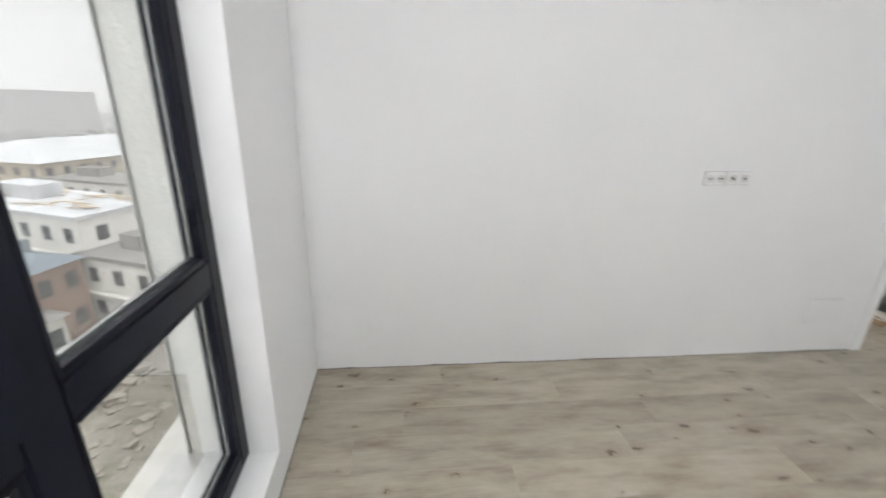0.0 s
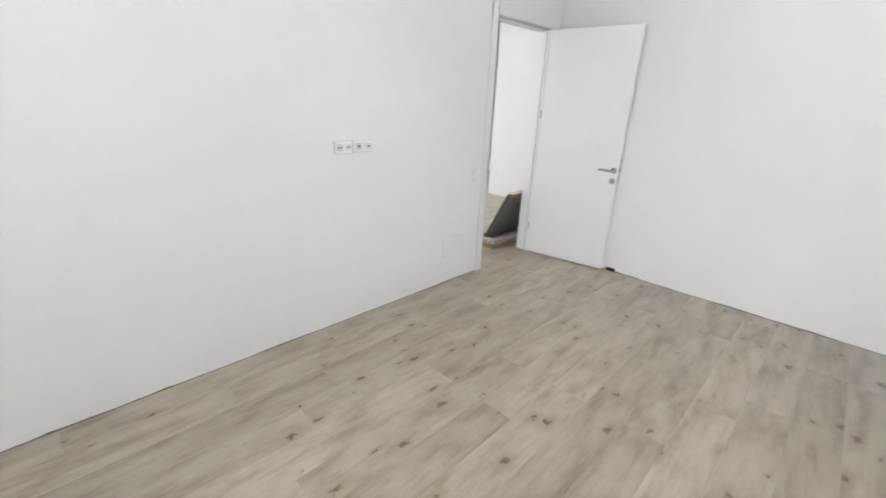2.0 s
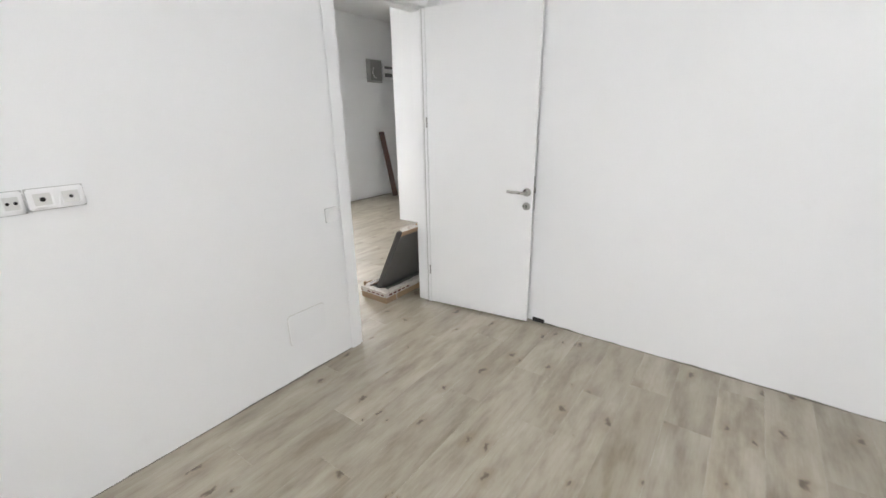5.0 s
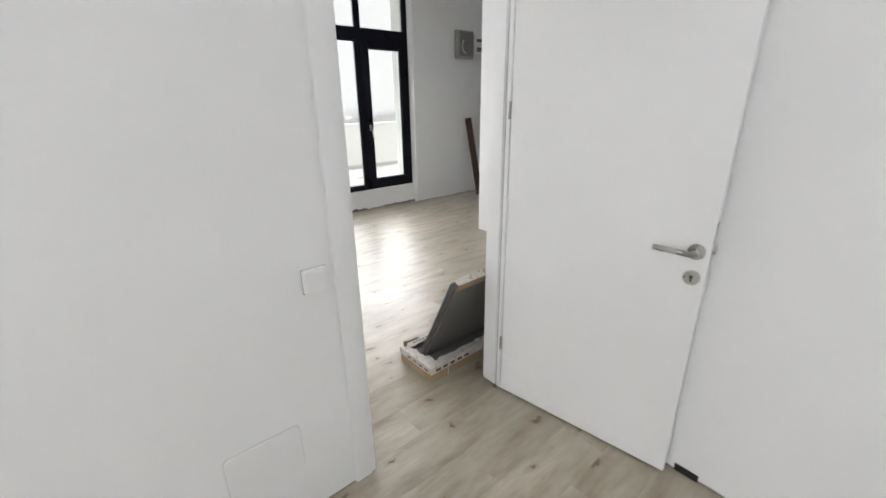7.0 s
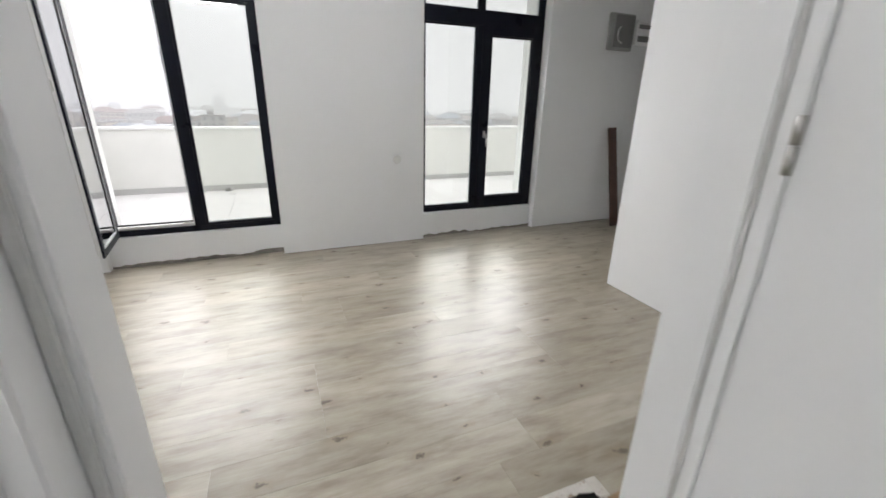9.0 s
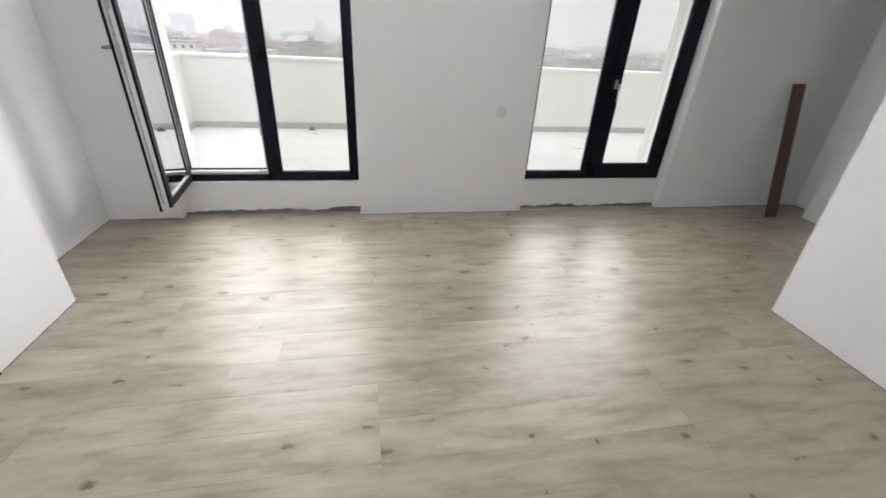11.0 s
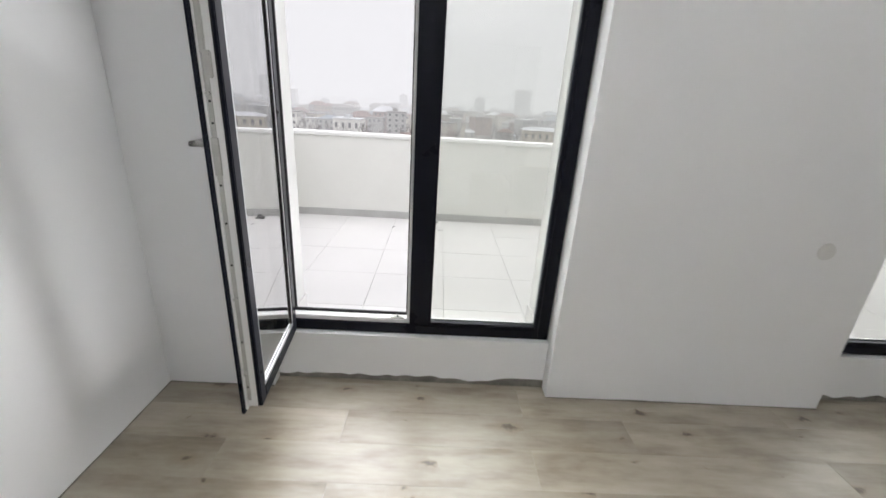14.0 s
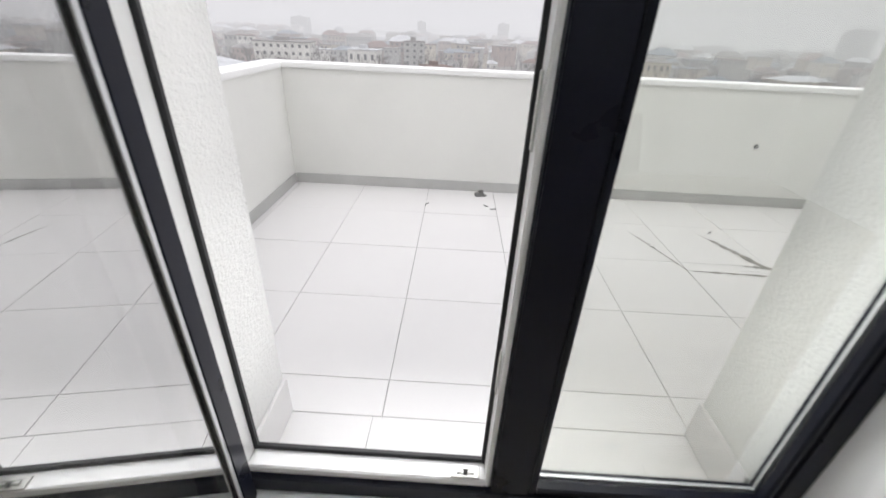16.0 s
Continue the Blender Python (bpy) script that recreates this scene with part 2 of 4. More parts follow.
PRINT = surface("white_printed_carton", (0.60, 0.57, 0.53), 0.7, vary=0.08, coarse=12, fine=120, bump=0.15, dirt=(0.30, 0.22, 0.16), dirt_at=0.54)
INK = surface("dark_red_ink", (0.16, 0.05, 0.045), 0.7, vary=0.1)
INKGREY = surface("grey_ink", (0.20, 0.20, 0.21), 0.7, vary=0.1)
STONEWARE = surface("dark_grey_stoneware", (0.135, 0.128, 0.122), 0.55, vary=0.07, coarse=6, fine=120, bump=0.12)
BOARD = surface("dark_red_brown_board", (0.085, 0.038, 0.026), 0.45, vary=0.15, coarse=5, fine=70, bump=0.15)
BOXGREY = surface("grey_cabinet_steel", (0.20, 0.20, 0.195), 0.5, vary=0.05, coarse=7, fine=120, bump=0.05)
# lighter copy of the cabinet grey; carries the lit left side in colour
BOXLIT = surface("lit_grey_cabinet_steel", (0.36, 0.36, 0.35), 0.5, vary=0.05, coarse=7, fine=120, bump=0.05)
EARTH = surface("muddy_rubble_ground", (0.27, 0.25, 0.22), 0.95, vary=0.25, coarse=0.08, fine=0.9, bump=0.8, depth=0.3, dirt=(0.10, 0.11, 0.07), dirt_at=0.52)


# ---------------------------------------------------------------- mesh helpers
def slab(bm, x0, x1, y0, y1, z0, z1, mi=0):
    vs = [bm.verts.new((x, y, z)) for x in (x0, x1) for y in (y0, y1) for z in (z0, z1)]
    for f in ((0, 1, 3, 2), (4, 6, 7, 5), (0, 4, 5, 1), (2, 3, 7, 6), (0, 2, 6, 4), (1, 5, 7, 3)):
        bm.faces.new([vs[i] for i in f]).material_index = mi


def tube(bm, a, b, r0, r1=None, sides=12, mi=0, caps=True):
    a, b = Vector(a), Vector(b)
    r1 = r0 if r1 is None else r1
    q = (b - a).to_track_quat("Z", "Y")
    rings = [[bm.verts.new(p + q @ Vector((r * math.cos(k * math.tau / sides), r * math.sin(k * math.tau / sides), 0))) for k in range(sides)] for p, r in ((a, r0), (b, r1))]
    for k in range(sides):
        f = bm.faces.new((rings[0][k], rings[0][(k + 1) % sides], rings[1][(k + 1) % sides], rings[1][k]))
        f.material_index, f.smooth = mi, sides > 6
    if caps:
        bm.faces.new(rings[0][::-1]).material_index = mi
        bm.faces.new(rings[1]).material_index = mi


def finish(bm, name, mats, at=(0, 0, 0), bevel=0.0, segments=2, parent=None):
    """One object from bm, whose points are in the place's own metres, with its origin moved to at."""
    if bevel:
        bmesh.ops.bevel(bm, geom=list(bm.edges), offset=bevel, segments=segments, affect="EDGES", clamp_overlap=True)
    bmesh.ops.recalc_face_normals(bm, faces=bm.faces)
    bmesh.ops.translate(bm, verts=bm.verts, vec=-Vector(at))
    me = bpy.data.meshes.new(name)
    bm.to_mesh(me)
    bm.free()
    for m in mats if isinstance(mats, (list, tuple)) else [mats]:
        me.materials.append(m)
    ob = new(name, me)
    if parent:
        ob.parent = parent
        ob.location = Vector(at) - parent.matrix_basis.translation
    else:
        ob.location = at
    return ob


def boxes(name, list_of, mats, at=None, bevel=0.0, parent=None, segments=2):
    bm = bmesh.new()
    for b in list_of:
        slab(bm, *b)
    b = list_of[0]
    if at is None:
        at = ((b[0] + b[1]) / 2, (b[2] + b[3]) / 2, b[4])
    if parent and at == "parent":
        at = tuple(parent.matrix_basis.translation)
    return finish(bm, name, mats, at, bevel, segments, parent)


def empty(name, at, label, category, group="", kind=""):
    e = new(name)
    e.empty_display_size = 0.1
    e.matrix_basis = Matrix.Translation(at)
    return tagged(e, label, category, group, kind)


def wall(name, parts, label, mat=None):
    return tagged(boxes(name, parts, mat or PAINT), label, "wall", kind="structure")


# ---------------------------------------------------------------- the plan (metres)
H = 2.95                       # ceilings
R1X0, R1X1, R1Y0 = -3.578, 0.914, -2.745
WA = 0.12                      # partition with the door: y from 0 to WA
DX0, DX1, DH = 0.0, 0.75, 2.045
JX = DX1 + 0.012               # inner face of the hinge jamb
FARY, SILLY, FRAMEY, OUTY = 3.62, 3.70, 3.73, 4.055
LX, LXR, LYC = -1.32, -1.672, 2.534
RX, RYC, RX2 = 2.627, 2.031, 4.285
W1 = (-1.165, 0.19)
W2 = (1.585, 2.955)
SILL = 0.262
WTOP = 2.68
R1W = (-2.62, -0.765)          # bedroom window, along y
R1SILL = 0.165
FX = 3.69                      # bedroom window frame plane, -x

# walls of the bedroom
wall("wall_partition", [(R1X0 - 0.3, DX0 - 0.03, 0, WA, 0, H), (JX + 0.03, RX2 + 0.3, 0, WA, 0, H), (DX0 - 0.03, JX + 0.03, 0, WA, DH + 0.03, H)], "white painted plaster partition wall with a door opening")
wall("wall_east_bedroom", [(R1X1, R1X1 + 0.15, R1Y0 - 0.15, -0.002, 0, H)], "white painted plaster bedroom wall")
wall("wall_south_bedroom", [(R1X0 - 0.3, R1X1 - 0.002, R1Y0 - 0.15, R1Y0, 0, H)], "white painted plaster bedroom wall")
wall("wall_window_bedroom", [
    (R1X0 - 0.3, R1X0, R1W[1], -0.002, 0, H), (R1X0 - 0.3, R1X0, R1Y0 + 0.002, R1W[0], 0, H),
    (R1X0 - 0.3, R1X0, R1W[0], R1W[1], 0, R1SILL), (R1X0 - 0.3, R1X0, R1W[0], R1W[1], WTOP, H)], "white painted bedroom wall around a floor-deep window")
# walls of the living room
wall("wall_west_living", [(LX - 0.6, LX, WA + 0.002, LYC, 0, H), (LXR - 0.25, LXR, LYC + 0.002, FARY - 0.002, 0, H)], "white painted living room wall with a step back")
wall("wall_east_living", [(RX, RX + 0.12, WA + 0.002, RYC, 0, H), (RX2, RX2 + 0.2, WA + 0.002, 3.32, 0, H), (RX2 + 0.25, RX2 + 0.45, 3.1, FARY - 0.002, 0, H)], "white painted wall corner of the hallway")
wall("wall_facade", [
    (-6.0, W1[0], FARY, OUTY - 0.02, 0, H), (W1[1], W2[0], FARY, OUTY - 0.02, 0, H), (W2[1], 9.0, FARY, OUTY - 0.02, 0, H),
    (W1[0], W1[1], FARY, OUTY - 0.02, WTOP, H), (W2[0], W2[1], FARY, OUTY - 0.02, WTOP, H),
    (W1[0], W1[1], SILLY, FRAMEY + 0.073, -0.02, SILL), (W2[0], W2[1], SILLY, FRAMEY + 0.073, -0.02, SILL)], "white painted outer wall with two tall windows")
# rough plaster skin on the outside, around the openings
STY = FRAMEY + 0.085
for k, (a, b) in enumerate(((-6.0, W1[0] + 0.03), (W1[1] - 0.03, W2[0] + 0.03), (W2[1] - 0.03, 9.0))):
    wall("wall_outer_plaster", [(a, b, OUTY - 0.018, OUTY, 0.1, H + 0.6)] + [(c - 0.028, c, STY, OUTY - 0.018, 0.1, WTOP) for c in ([b] if k < 2 else [])] + [(c, c + 0.028, STY, OUTY - 0.018, 0.1, WTOP) for c in ([a] if k > 0 else [])], "rough white textured plaster on the facade", STUCCO)
wall("wall_west_outside", [(-4.2, -3.90, -6.0, OUTY - 0.03, -22, -0.02), (-6.0, 9.0, 3.62, OUTY - 0.022, -22, -0.03)], "plain white facade below", STUCCO)
wall("wall_window_outside", [(R1X0 - 0.318, R1X0 - 0.302, R1W[1] - 0.03, 0.3, -0.02, H + 0.4), (-3.892, -FX - 0.09, R1W[1] - 0.03, R1W[1] - 0.002, R1SILL, WTOP)], "white textured plaster beside the bedroom window", STUCCO)
tagged(boxes("ceiling", [(-4.2, 9.0, -3.0, OUTY - 0.03, H, H + 0.25)], CEIL), "flat white painted ceiling", "ceiling", kind="structure")
# everything under the floor boards
floor = tagged(boxes("floor", [(-3.88, 4.8, -2.9, FARY + 0.2, -0.2, -0.0095)], SCREED, at=(0, 0, 0)), "laid with pale greige oak laminate boards", "floor", kind="structure")


def ragged(name, a, b, side, low, high, mat, label, seed, thick=0.003, patch=0.45):
    """An uneven bare strip along a wall's foot from a to b; side: the way into the room."""
    rng = random.Random(seed)
    a, b, side = Vector((*a, 0)), Vector((*b, 0)), Vector((*side, 0))
    steps = max(4, int((b - a).length / 0.022))
    bm = bmesh.new()
    prev = None
    for i in range(steps + 1):
        p = a.lerp(b, i / steps)
        v = noise.noise(Vector((p.x * 3.1 + seed, p.y * 3.1, 0.3))) + 0.5 * noise.noise(Vector((p.x * 14, p.y * 14, seed)))
        h = low + (high - low) * max(0.0, min(1.0, v + patch)) + rng.uniform(0, 0.0015)
        t = thick * rng.uniform(0.7, 1.5)
        row = [bm.verts.new(p + side * t), bm.verts.new(p + side * t * 0.8 + Vector((0, 0, h))), bm.verts.new(p + Vector((0, 0, h + 0.001)))]
        if prev:
            bm.faces.new((prev[0], row[0], row[1], prev[1]))
            bm.faces.new((prev[1], row[1], row[2], prev[2]))
        prev = row
    return tagged(finish(bm, name, mat, tuple(a)), label, "wall foot", kind="structure")


for k, (a, b, s) in enumerate((
        ((R1X0, 0), (DX0 - 0.075, 0), (0, -1)), ((R1X1, -0.02), (R1X1, R1Y0), (-1, 0)), ((R1X1, R1Y0), (R1X0, R1Y0), (0, 1)), ((R1X0, R1Y0), (R1X0, 0), (1, 0)),
        ((LX, WA), (LX, LYC), (1, 0)), ((LXR, LYC), (LXR, FARY), (1, 0)), ((LXR, FARY), (W1[0], FARY), (0, -1)), ((W1[1], FARY), (W2[0], FARY), (0, -1)),
        ((W2[1], FARY), (RX2 + 0.25, FARY), (0, -1)), ((RX, WA), (RX, RYC), (-1, 0)))):
    ragged("trim", a, b, s, 0.0015, 0.011 if k < 2 else 0.006, MORTAR, "thin uneven mortar line where plaster meets the floor", 11 + k, patch=0.15)
for k, w in enumerate((W1, W2)):
    ragged("trim", (w[0], SILLY), (w[1], SILLY), (0, -1), 0.006, 0.042, MORTAR, "bare ragged strip under the window breast", 40 + k, patch=0.45)


# ---------------------------------------------------------------- windows
def ring(bm, x0, x1, z0, z1, w, y0, y1, mi=0, ws=None):
    """A rectangular frame in the x-z plane; ws: its own widths left, right, bottom, top."""
    l, r, b, t = ws or (w, w, w, w)
    for q in ((x0, x0 + l, y0, y1, z0, z1), (x1 - r, x1, y0, y1, z0, z1), (x0 + l, x1 - r, y0, y1, z0, z0 + b), (x0 + l, x1 - r, y0, y1, z1 - t, z1)):
        slab(bm, *q, mi)


def part_of(e, name, fill, mats, bevel=0.0, label="", kind=""):
    bm = bmesh.new()
    fill(bm)
    ob = finish(bm, name, mats, (0, 0, 0), bevel, 2)
    ob.parent = e
    return tagged(ob, label, kind=kind)


def pane(e, x0, x1, z0, z1, y, glass=GLASS):
    part_of(e, "spacer", lambda bm: ring(bm, x0 - 0.002, x1 + 0.002, z0 - 0.002, z1 + 0.002, 0.012, y + 0.006, y + 0.013, ws=(0.009, 0.009, 0.014, 0.009)), SPACER, label="bright aluminium glazing spacer")
    g = part_of(e, "pane", lambda bm: slab(bm, x0, x1, y, y + 0.004, z0, z1), glass, label="clear double glazing")
    g.visible_shadow = False


def fixed_light(e, x0, x1, z0, z1, y=0.03):
    part_of(e, "glazing_bead", lambda bm: ring(bm, x0, x1, z0, z1, 0.018, 0.004, y - 0.002), ANTHRACITE, 0.003)
    pane(e, x0 + 0.012, x1 - 0.012, z0 + 0.012, z1 - 0.012, y)


def sash(e, x0, x1, z0, z1, handle_x=None, handle_z=1.05, w=0.075, y=0.0, glass=GLASS):
    """A casement in its frame or on its own: anthracite inside and outside, white core."""
    part_of(e, "casement", lambda bm: ring(bm, x0 - 0.012, x1 + 0.012, z0 - 0.012, z1 + 0.012, w + 0.012, y - 0.014, y + 0.001), ANTHRACITE, 0.003, "anthracite inner casement face")
    part_of(e, "casement_core", lambda bm: ring(bm, x0, x1, z0, z1, w, y + 0.001, y + 0.046), UPVC, 0.002, "white casement core")
    part_of(e, "casement_outside", lambda bm: ring(bm, x0, x1, z0, z1, 0.036, y + 0.050, y + 0.066), ANTHRACITE, 0.002)
    part_of(e, "gasket", lambda bm: ring(bm, x0 + 0.002, x1 - 0.002, z0 + 0.002, z1 - 0.002, 0.030, y + 0.046, y + 0.050), RUBBER)
    part_of(e, "glazing_bead", lambda bm: ring(bm, x0 + w, x1 - w, z0 + w, z1 - w, 0.014, y - 0.004, y + 0.024), ANTHRACITE, 0.003)
    pane(e, x0 + 0.034, x1 - 0.034, z0 + 0.034, z1 - 0.034, y + 0.051, glass)


def lever(bm, x, z, y, way, length=0.12):
    slab(bm, x - 0.014, x + 0.014, y - 0.008, y, z - 0.035, z + 0.035)
    tube(bm, (x, y - 0.006, z), (x, y - 0.062, z), 0.009)
    tube(bm, (x, y - 0.058, z), (x + way[0] * length, y - 0.062, z + way[1] * length), 0.0085, 0.0075)


# window with the open casement; local x along the wall, local y outwards
def tall_window(name, w, mull, jamb, label):
    e = empty(name, (w[0], FRAMEY, 0), label, "window", kind="structure")
    W = w[1] - w[0]
    tz0, tz1 = 2.095, 2.220
    part_of(e, "frame", lambda bm: (ring(bm, 0.002, W - 0.002, SILL + 0.002, WTOP - 0.002, 0.05, 0, 0.07, ws=(jamb, 0.055, 0.05, 0.055)),
            slab(bm, jamb + 0.002, W - 0.057, 0, 0.07, tz0, tz1), slab(bm, mull[0], mull[1], 0, 0.07, SILL + 0.052, tz0), slab(bm, mull[0] + 0.02, mull[1] - 0.015, 0, 0.07, tz1, WTOP - 0.057)), ANTHRACITE, 0.003)
    fixed_light(e, jamb + 0.002, mull[0] + 0.02, tz1, WTOP - 0.057)
    fixed_light(e, mull[1] - 0.015, W - 0.057, tz1, WTOP - 0.057)
    return e


w1 = tall_window("window_1", W1, (W1[1] - W1[0] - 0.702, W1[1] - W1[0] - 0.614), 0.060, "tall anthracite balcony window with its casement wide open")
ma = W1[1] - W1[0] - 0.702
fixed_light(w1, ma + 0.088, W1[1] - W1[0] - 0.057, SILL + 0.052, 2.095)
# white rebate, gasket and striker of the open side
part_of(w1, "rebate", lambda bm: ring(bm, 0.063, ma - 0.001, SILL + 0.052, 2.094, 0.02, 0.014, 0.060, ws=(0.007, 0.012, 0.024, 0.016)), UPVC, 0.003, "white plastic window rebate")
part_of(w1, "gasket", lambda bm: ring(bm, 0.0632, ma - 0.0012, SILL + 0.0522, 2.0938, 0.02, 0.060, 0.069, ws=(0.016, 0.020, 0.036, 0.024)), RUBBER, 0.0, "black rubber seal")
part_of(w1, "striker", lambda bm: (slab(bm, ma - 0.095, ma - 0.028, 0.016, 0.046, SILL + 0.0765, SILL + 0.083), slab(bm, ma - 0.082, ma - 0.066, 0.024, 0.032, SILL + 0.083, SILL + 0.088), slab(bm, ma - 0.055, ma - 0.040, 0.024, 0.032, SILL + 0.083, SILL + 0.088)), GEAR, 0.001, "bright metal striker plate")
part_of(w1, "striker_hole", lambda bm: (slab(bm, ma - 0.080, ma - 0.042, 0.030, 0.036, SILL + 0.0831, SILL + 0.0842), slab(bm, ma - 0.066, ma - 0.056, 0.020, 0.034, SILL + 0.0831, SILL + 0.0840)), VOID)
part_of(w1, "keep", lambda bm: [slab(bm, ma - 0.0195, ma - 0.0165, 0.018, 0.034, z, z + 0.11) for z in (0.62, 1.12, 1.62)], GEAR, 0.001)

leaf_w = empty("casement_door", (W1[0] + 0.040, FRAMEY - 0.004, 0), "open glazed balcony casement, anthracite faces with white core", "window casement")
leaf_w.matrix_basis = pose(W1[0] + 0.040, FRAMEY - 0.004, 0, 0, 0, -84.5)
SZ0, SZ1, SWD = SILL + 0.008, 2.085, 0.556
part_of(leaf_w, "casement", lambda bm: ring(bm, -0.008, SWD + 0.020, SZ0 - 0.020, SZ1 + 0.020, 0.098, -0.014, -0.002), ANTHRACITE, 0.003, "anthracite inner casement face")
part_of(leaf_w, "rebate_lip", lambda bm: ring(bm, 0.004, SWD + 0.008, SZ0 - 0.008, SZ1 + 0.008, 0.080, -0.002, 0.006), UPVC, 0.001, "white casement lip")
part_of(leaf_w, "casement_core", lambda bm: ring(bm, 0.012, SWD, SZ0, SZ1, 0.070, 0.006, 0.040), UPVC, 0.002, "white casement core")
part_of(leaf_w, "gasket", lambda bm: ring(bm, 0.013, SWD - 0.001, SZ0 + 0.001, SZ1 - 0.001, 0.030, 0.040, 0.0435), RUBBER)
part_of(leaf_w, "casement_outside", lambda bm: ring(bm, 0.012, SWD, SZ0, SZ1, 0.052, 0.0435, 0.056), ANTHRACITE, 0.003, "anthracite outer casement face")
part_of(leaf_w, "glazing_bead", lambda bm: ring(bm, 0.080, SWD - 0.068, SZ0 + 0.068, SZ1 - 0.068, 0.014, -0.004, 0.024), ANTHRACITE, 0.003)
part_of(leaf_w, "glazing_step", lambda bm: ring(bm, 0.0645, SWD - 0.0525, SZ0 + 0.0525, SZ1 - 0.0525, 0.010, 0.046, 0.051), RUBBER, 0.001, "black glazing seal")
pane(leaf_w, 0.066, SWD - 0.054, SZ0 + 0.054, SZ1 - 0.054, 0.041, MIRRORED)
part_of(leaf_w, "gear_strip", lambda bm: (slab(bm, SWD, SWD + 0.0025, 0.007, 0.020, SZ0 + 0.03, SZ1 - 0.03), slab(bm, SWD + 0.0025, SWD + 0.010, 0.004, 0.024, 1.13, 1.24)), GEAR, 0.001, "galvanised locking strip")
part_of(leaf_w, "roller_cam", lambda bm: [tube(bm, (SWD + 0.002, 0.0135, z), (SWD + 0.014, 0.0135, z), 0.006) for z in (0.42, 0.72, 1.36, 1.78)], GEAR)
part_of(leaf_w, "locking_arm", lambda bm: (slab(bm, SWD + 0.003, SWD + 0.012, 0.006, 0.022, 1.46, 1.62), slab(bm, SWD + 0.003, SWD + 0.016, 0.014, 0.034, 1.40, 1.47)), GEAR, 0.003, "grey metal turn-and-tilt arm")
part_of(leaf_w, "screw", lambda bm: [tube(bm, (SWD + 0.002, 0.0135, z), (SWD + 0.0035, 0.0135, z), 0.0035, sides=8) for z in (0.36, 0.55, 0.84, 0.98, 1.10, 1.28, 1.34)], VOID)
part_of(leaf_w, "handle", lambda bm: lever(bm, SWD - 0.034, 1.215, -0.014, (-1, 0)), STEEL, 0.002, "satin steel lever handle")
part_of(leaf_w, "hinge", lambda bm: [tube(bm, (-0.016, -0.012, z), (-0.016, -0.012, z + 0.09), 0.008) for z in (0.34, 1.90)], GEAR)
part_of(leaf_w, "corner_hinge", lambda bm: (slab(bm, 0.0, 0.05, -0.001, 0.012, SZ0 - 0.030, SZ0 - 0.0205),), GEAR, 0.003)

m2 = (W2[0], 2.185 - W2[0], 2.262 - W2[0])
w2 = tall_window("window_2", W2, (m2[1], m2[2]), 0.038, "tall anthracite balcony window, closed, with fixed lights above")
fixed_light(w2, 0.04, m2[1], SILL + 0.052, 2.095)
sash(w2, m2[2] - 0.012, W2[1] - W2[0] - 0.045, SILL + 0.042, 2.105, w=0.088, y=-0.002)
part_of(w2, "handle", lambda bm: lever(bm, m2[2] + 0.036, 1.07, -0.016, (0, -1)), STEEL, 0.002, "satin steel lever handle")

# bedroom window: local x along the wall towards the partition, local y outwards
w3 = empty("window_3", (-FX, R1W[0], 0), "large anthracite bedroom window with a low transom", "window", kind="structure")
w3.matrix_basis = pose(-FX, R1W[0], 0, 0, 0, 90)
BW = R1W[1] - R1W[0]
bm0, bm1 = BW - 0.76, BW - 0.665
tr0, tr1 = 0.915, 1.0
part_of(w3, "frame", lambda bm: (ring(bm, 0.002, BW - 0.002, R1SILL + 0.002, WTOP - 0.002, 0.066, 0, 0.07), slab(bm, bm0, bm1, 0, 0.07, R1SILL + 0.068, WTOP - 0.068),
        slab(bm, bm1, BW - 0.068, 0, 0.07, tr0, tr1), slab(bm, 0.068, bm0, 0, 0.07, tr0, tr1)), ANTHRACITE, 0.004)
for x0, x1 in ((0.068, bm0), (bm1, BW - 0.068)):
    fixed_light(w3, x0, x1, R1SILL + 0.068, tr0)
    if x0 > 0.1:
        fixed_light(w3, x0, x1, tr1, WTOP - 0.068)
sash(w3, 0.085, bm0 + 0.012, tr1 - 0.012, WTOP - 0.085, w=0.08, y=-0.006)
part_of(w3, "outer_sill", lambda bm: slab(bm, 0.01, BW - 0.03, 0.072, 0.26, R1SILL + 0.035, R1SILL + 0.05), SPACER, 0.003, "bent aluminium outside sill")


# ---------------------------------------------------------------- door
fr = empty("door_frame", (DX0, 0, 0), "white lacquered door frame with flat architraves and a seal", "door frame", kind="structure")
part_of(fr, "lining", lambda bm: [slab(bm, *q) for q in (
    (-0.028, 0.016, -0.004, WA + 0.004, 0, DH + 0.028), (JX, JX + 0.028, -0.004, WA + 0.004, 0, DH + 0.028), (JX - 0.0085, JX + 0.001, 0.0055, 0.0270, 0, DH - 0.001), (0.016, JX, -0.004, WA + 0.004, DH, DH + 0.028))], LACQUER, 0.002)
part_of(fr, "door_stop", lambda bm: [slab(bm, *q) for q in (
    (0.0165, 0.034, 0.046, WA + 0.004, 0, DH - 0.0005), (JX - 0.007, JX - 0.0005, 0.040, WA + 0.004, 0, DH - 0.0005), (0.034, JX - 0.007, 0.046, WA + 0.004, DH - 0.013, DH - 0.0005))], LACQUER, 0.003)
part_of(fr, "seal", lambda bm: [slab(bm, *q) for q in ((0.0166, 0.026, 0.036, 0.0455, 0, DH - 0.001), (JX - 0.005, JX - 0.0006, 0.031, 0.0395, 0, DH - 0.001))], SEAL, 0.002, "grey rubber door seal")
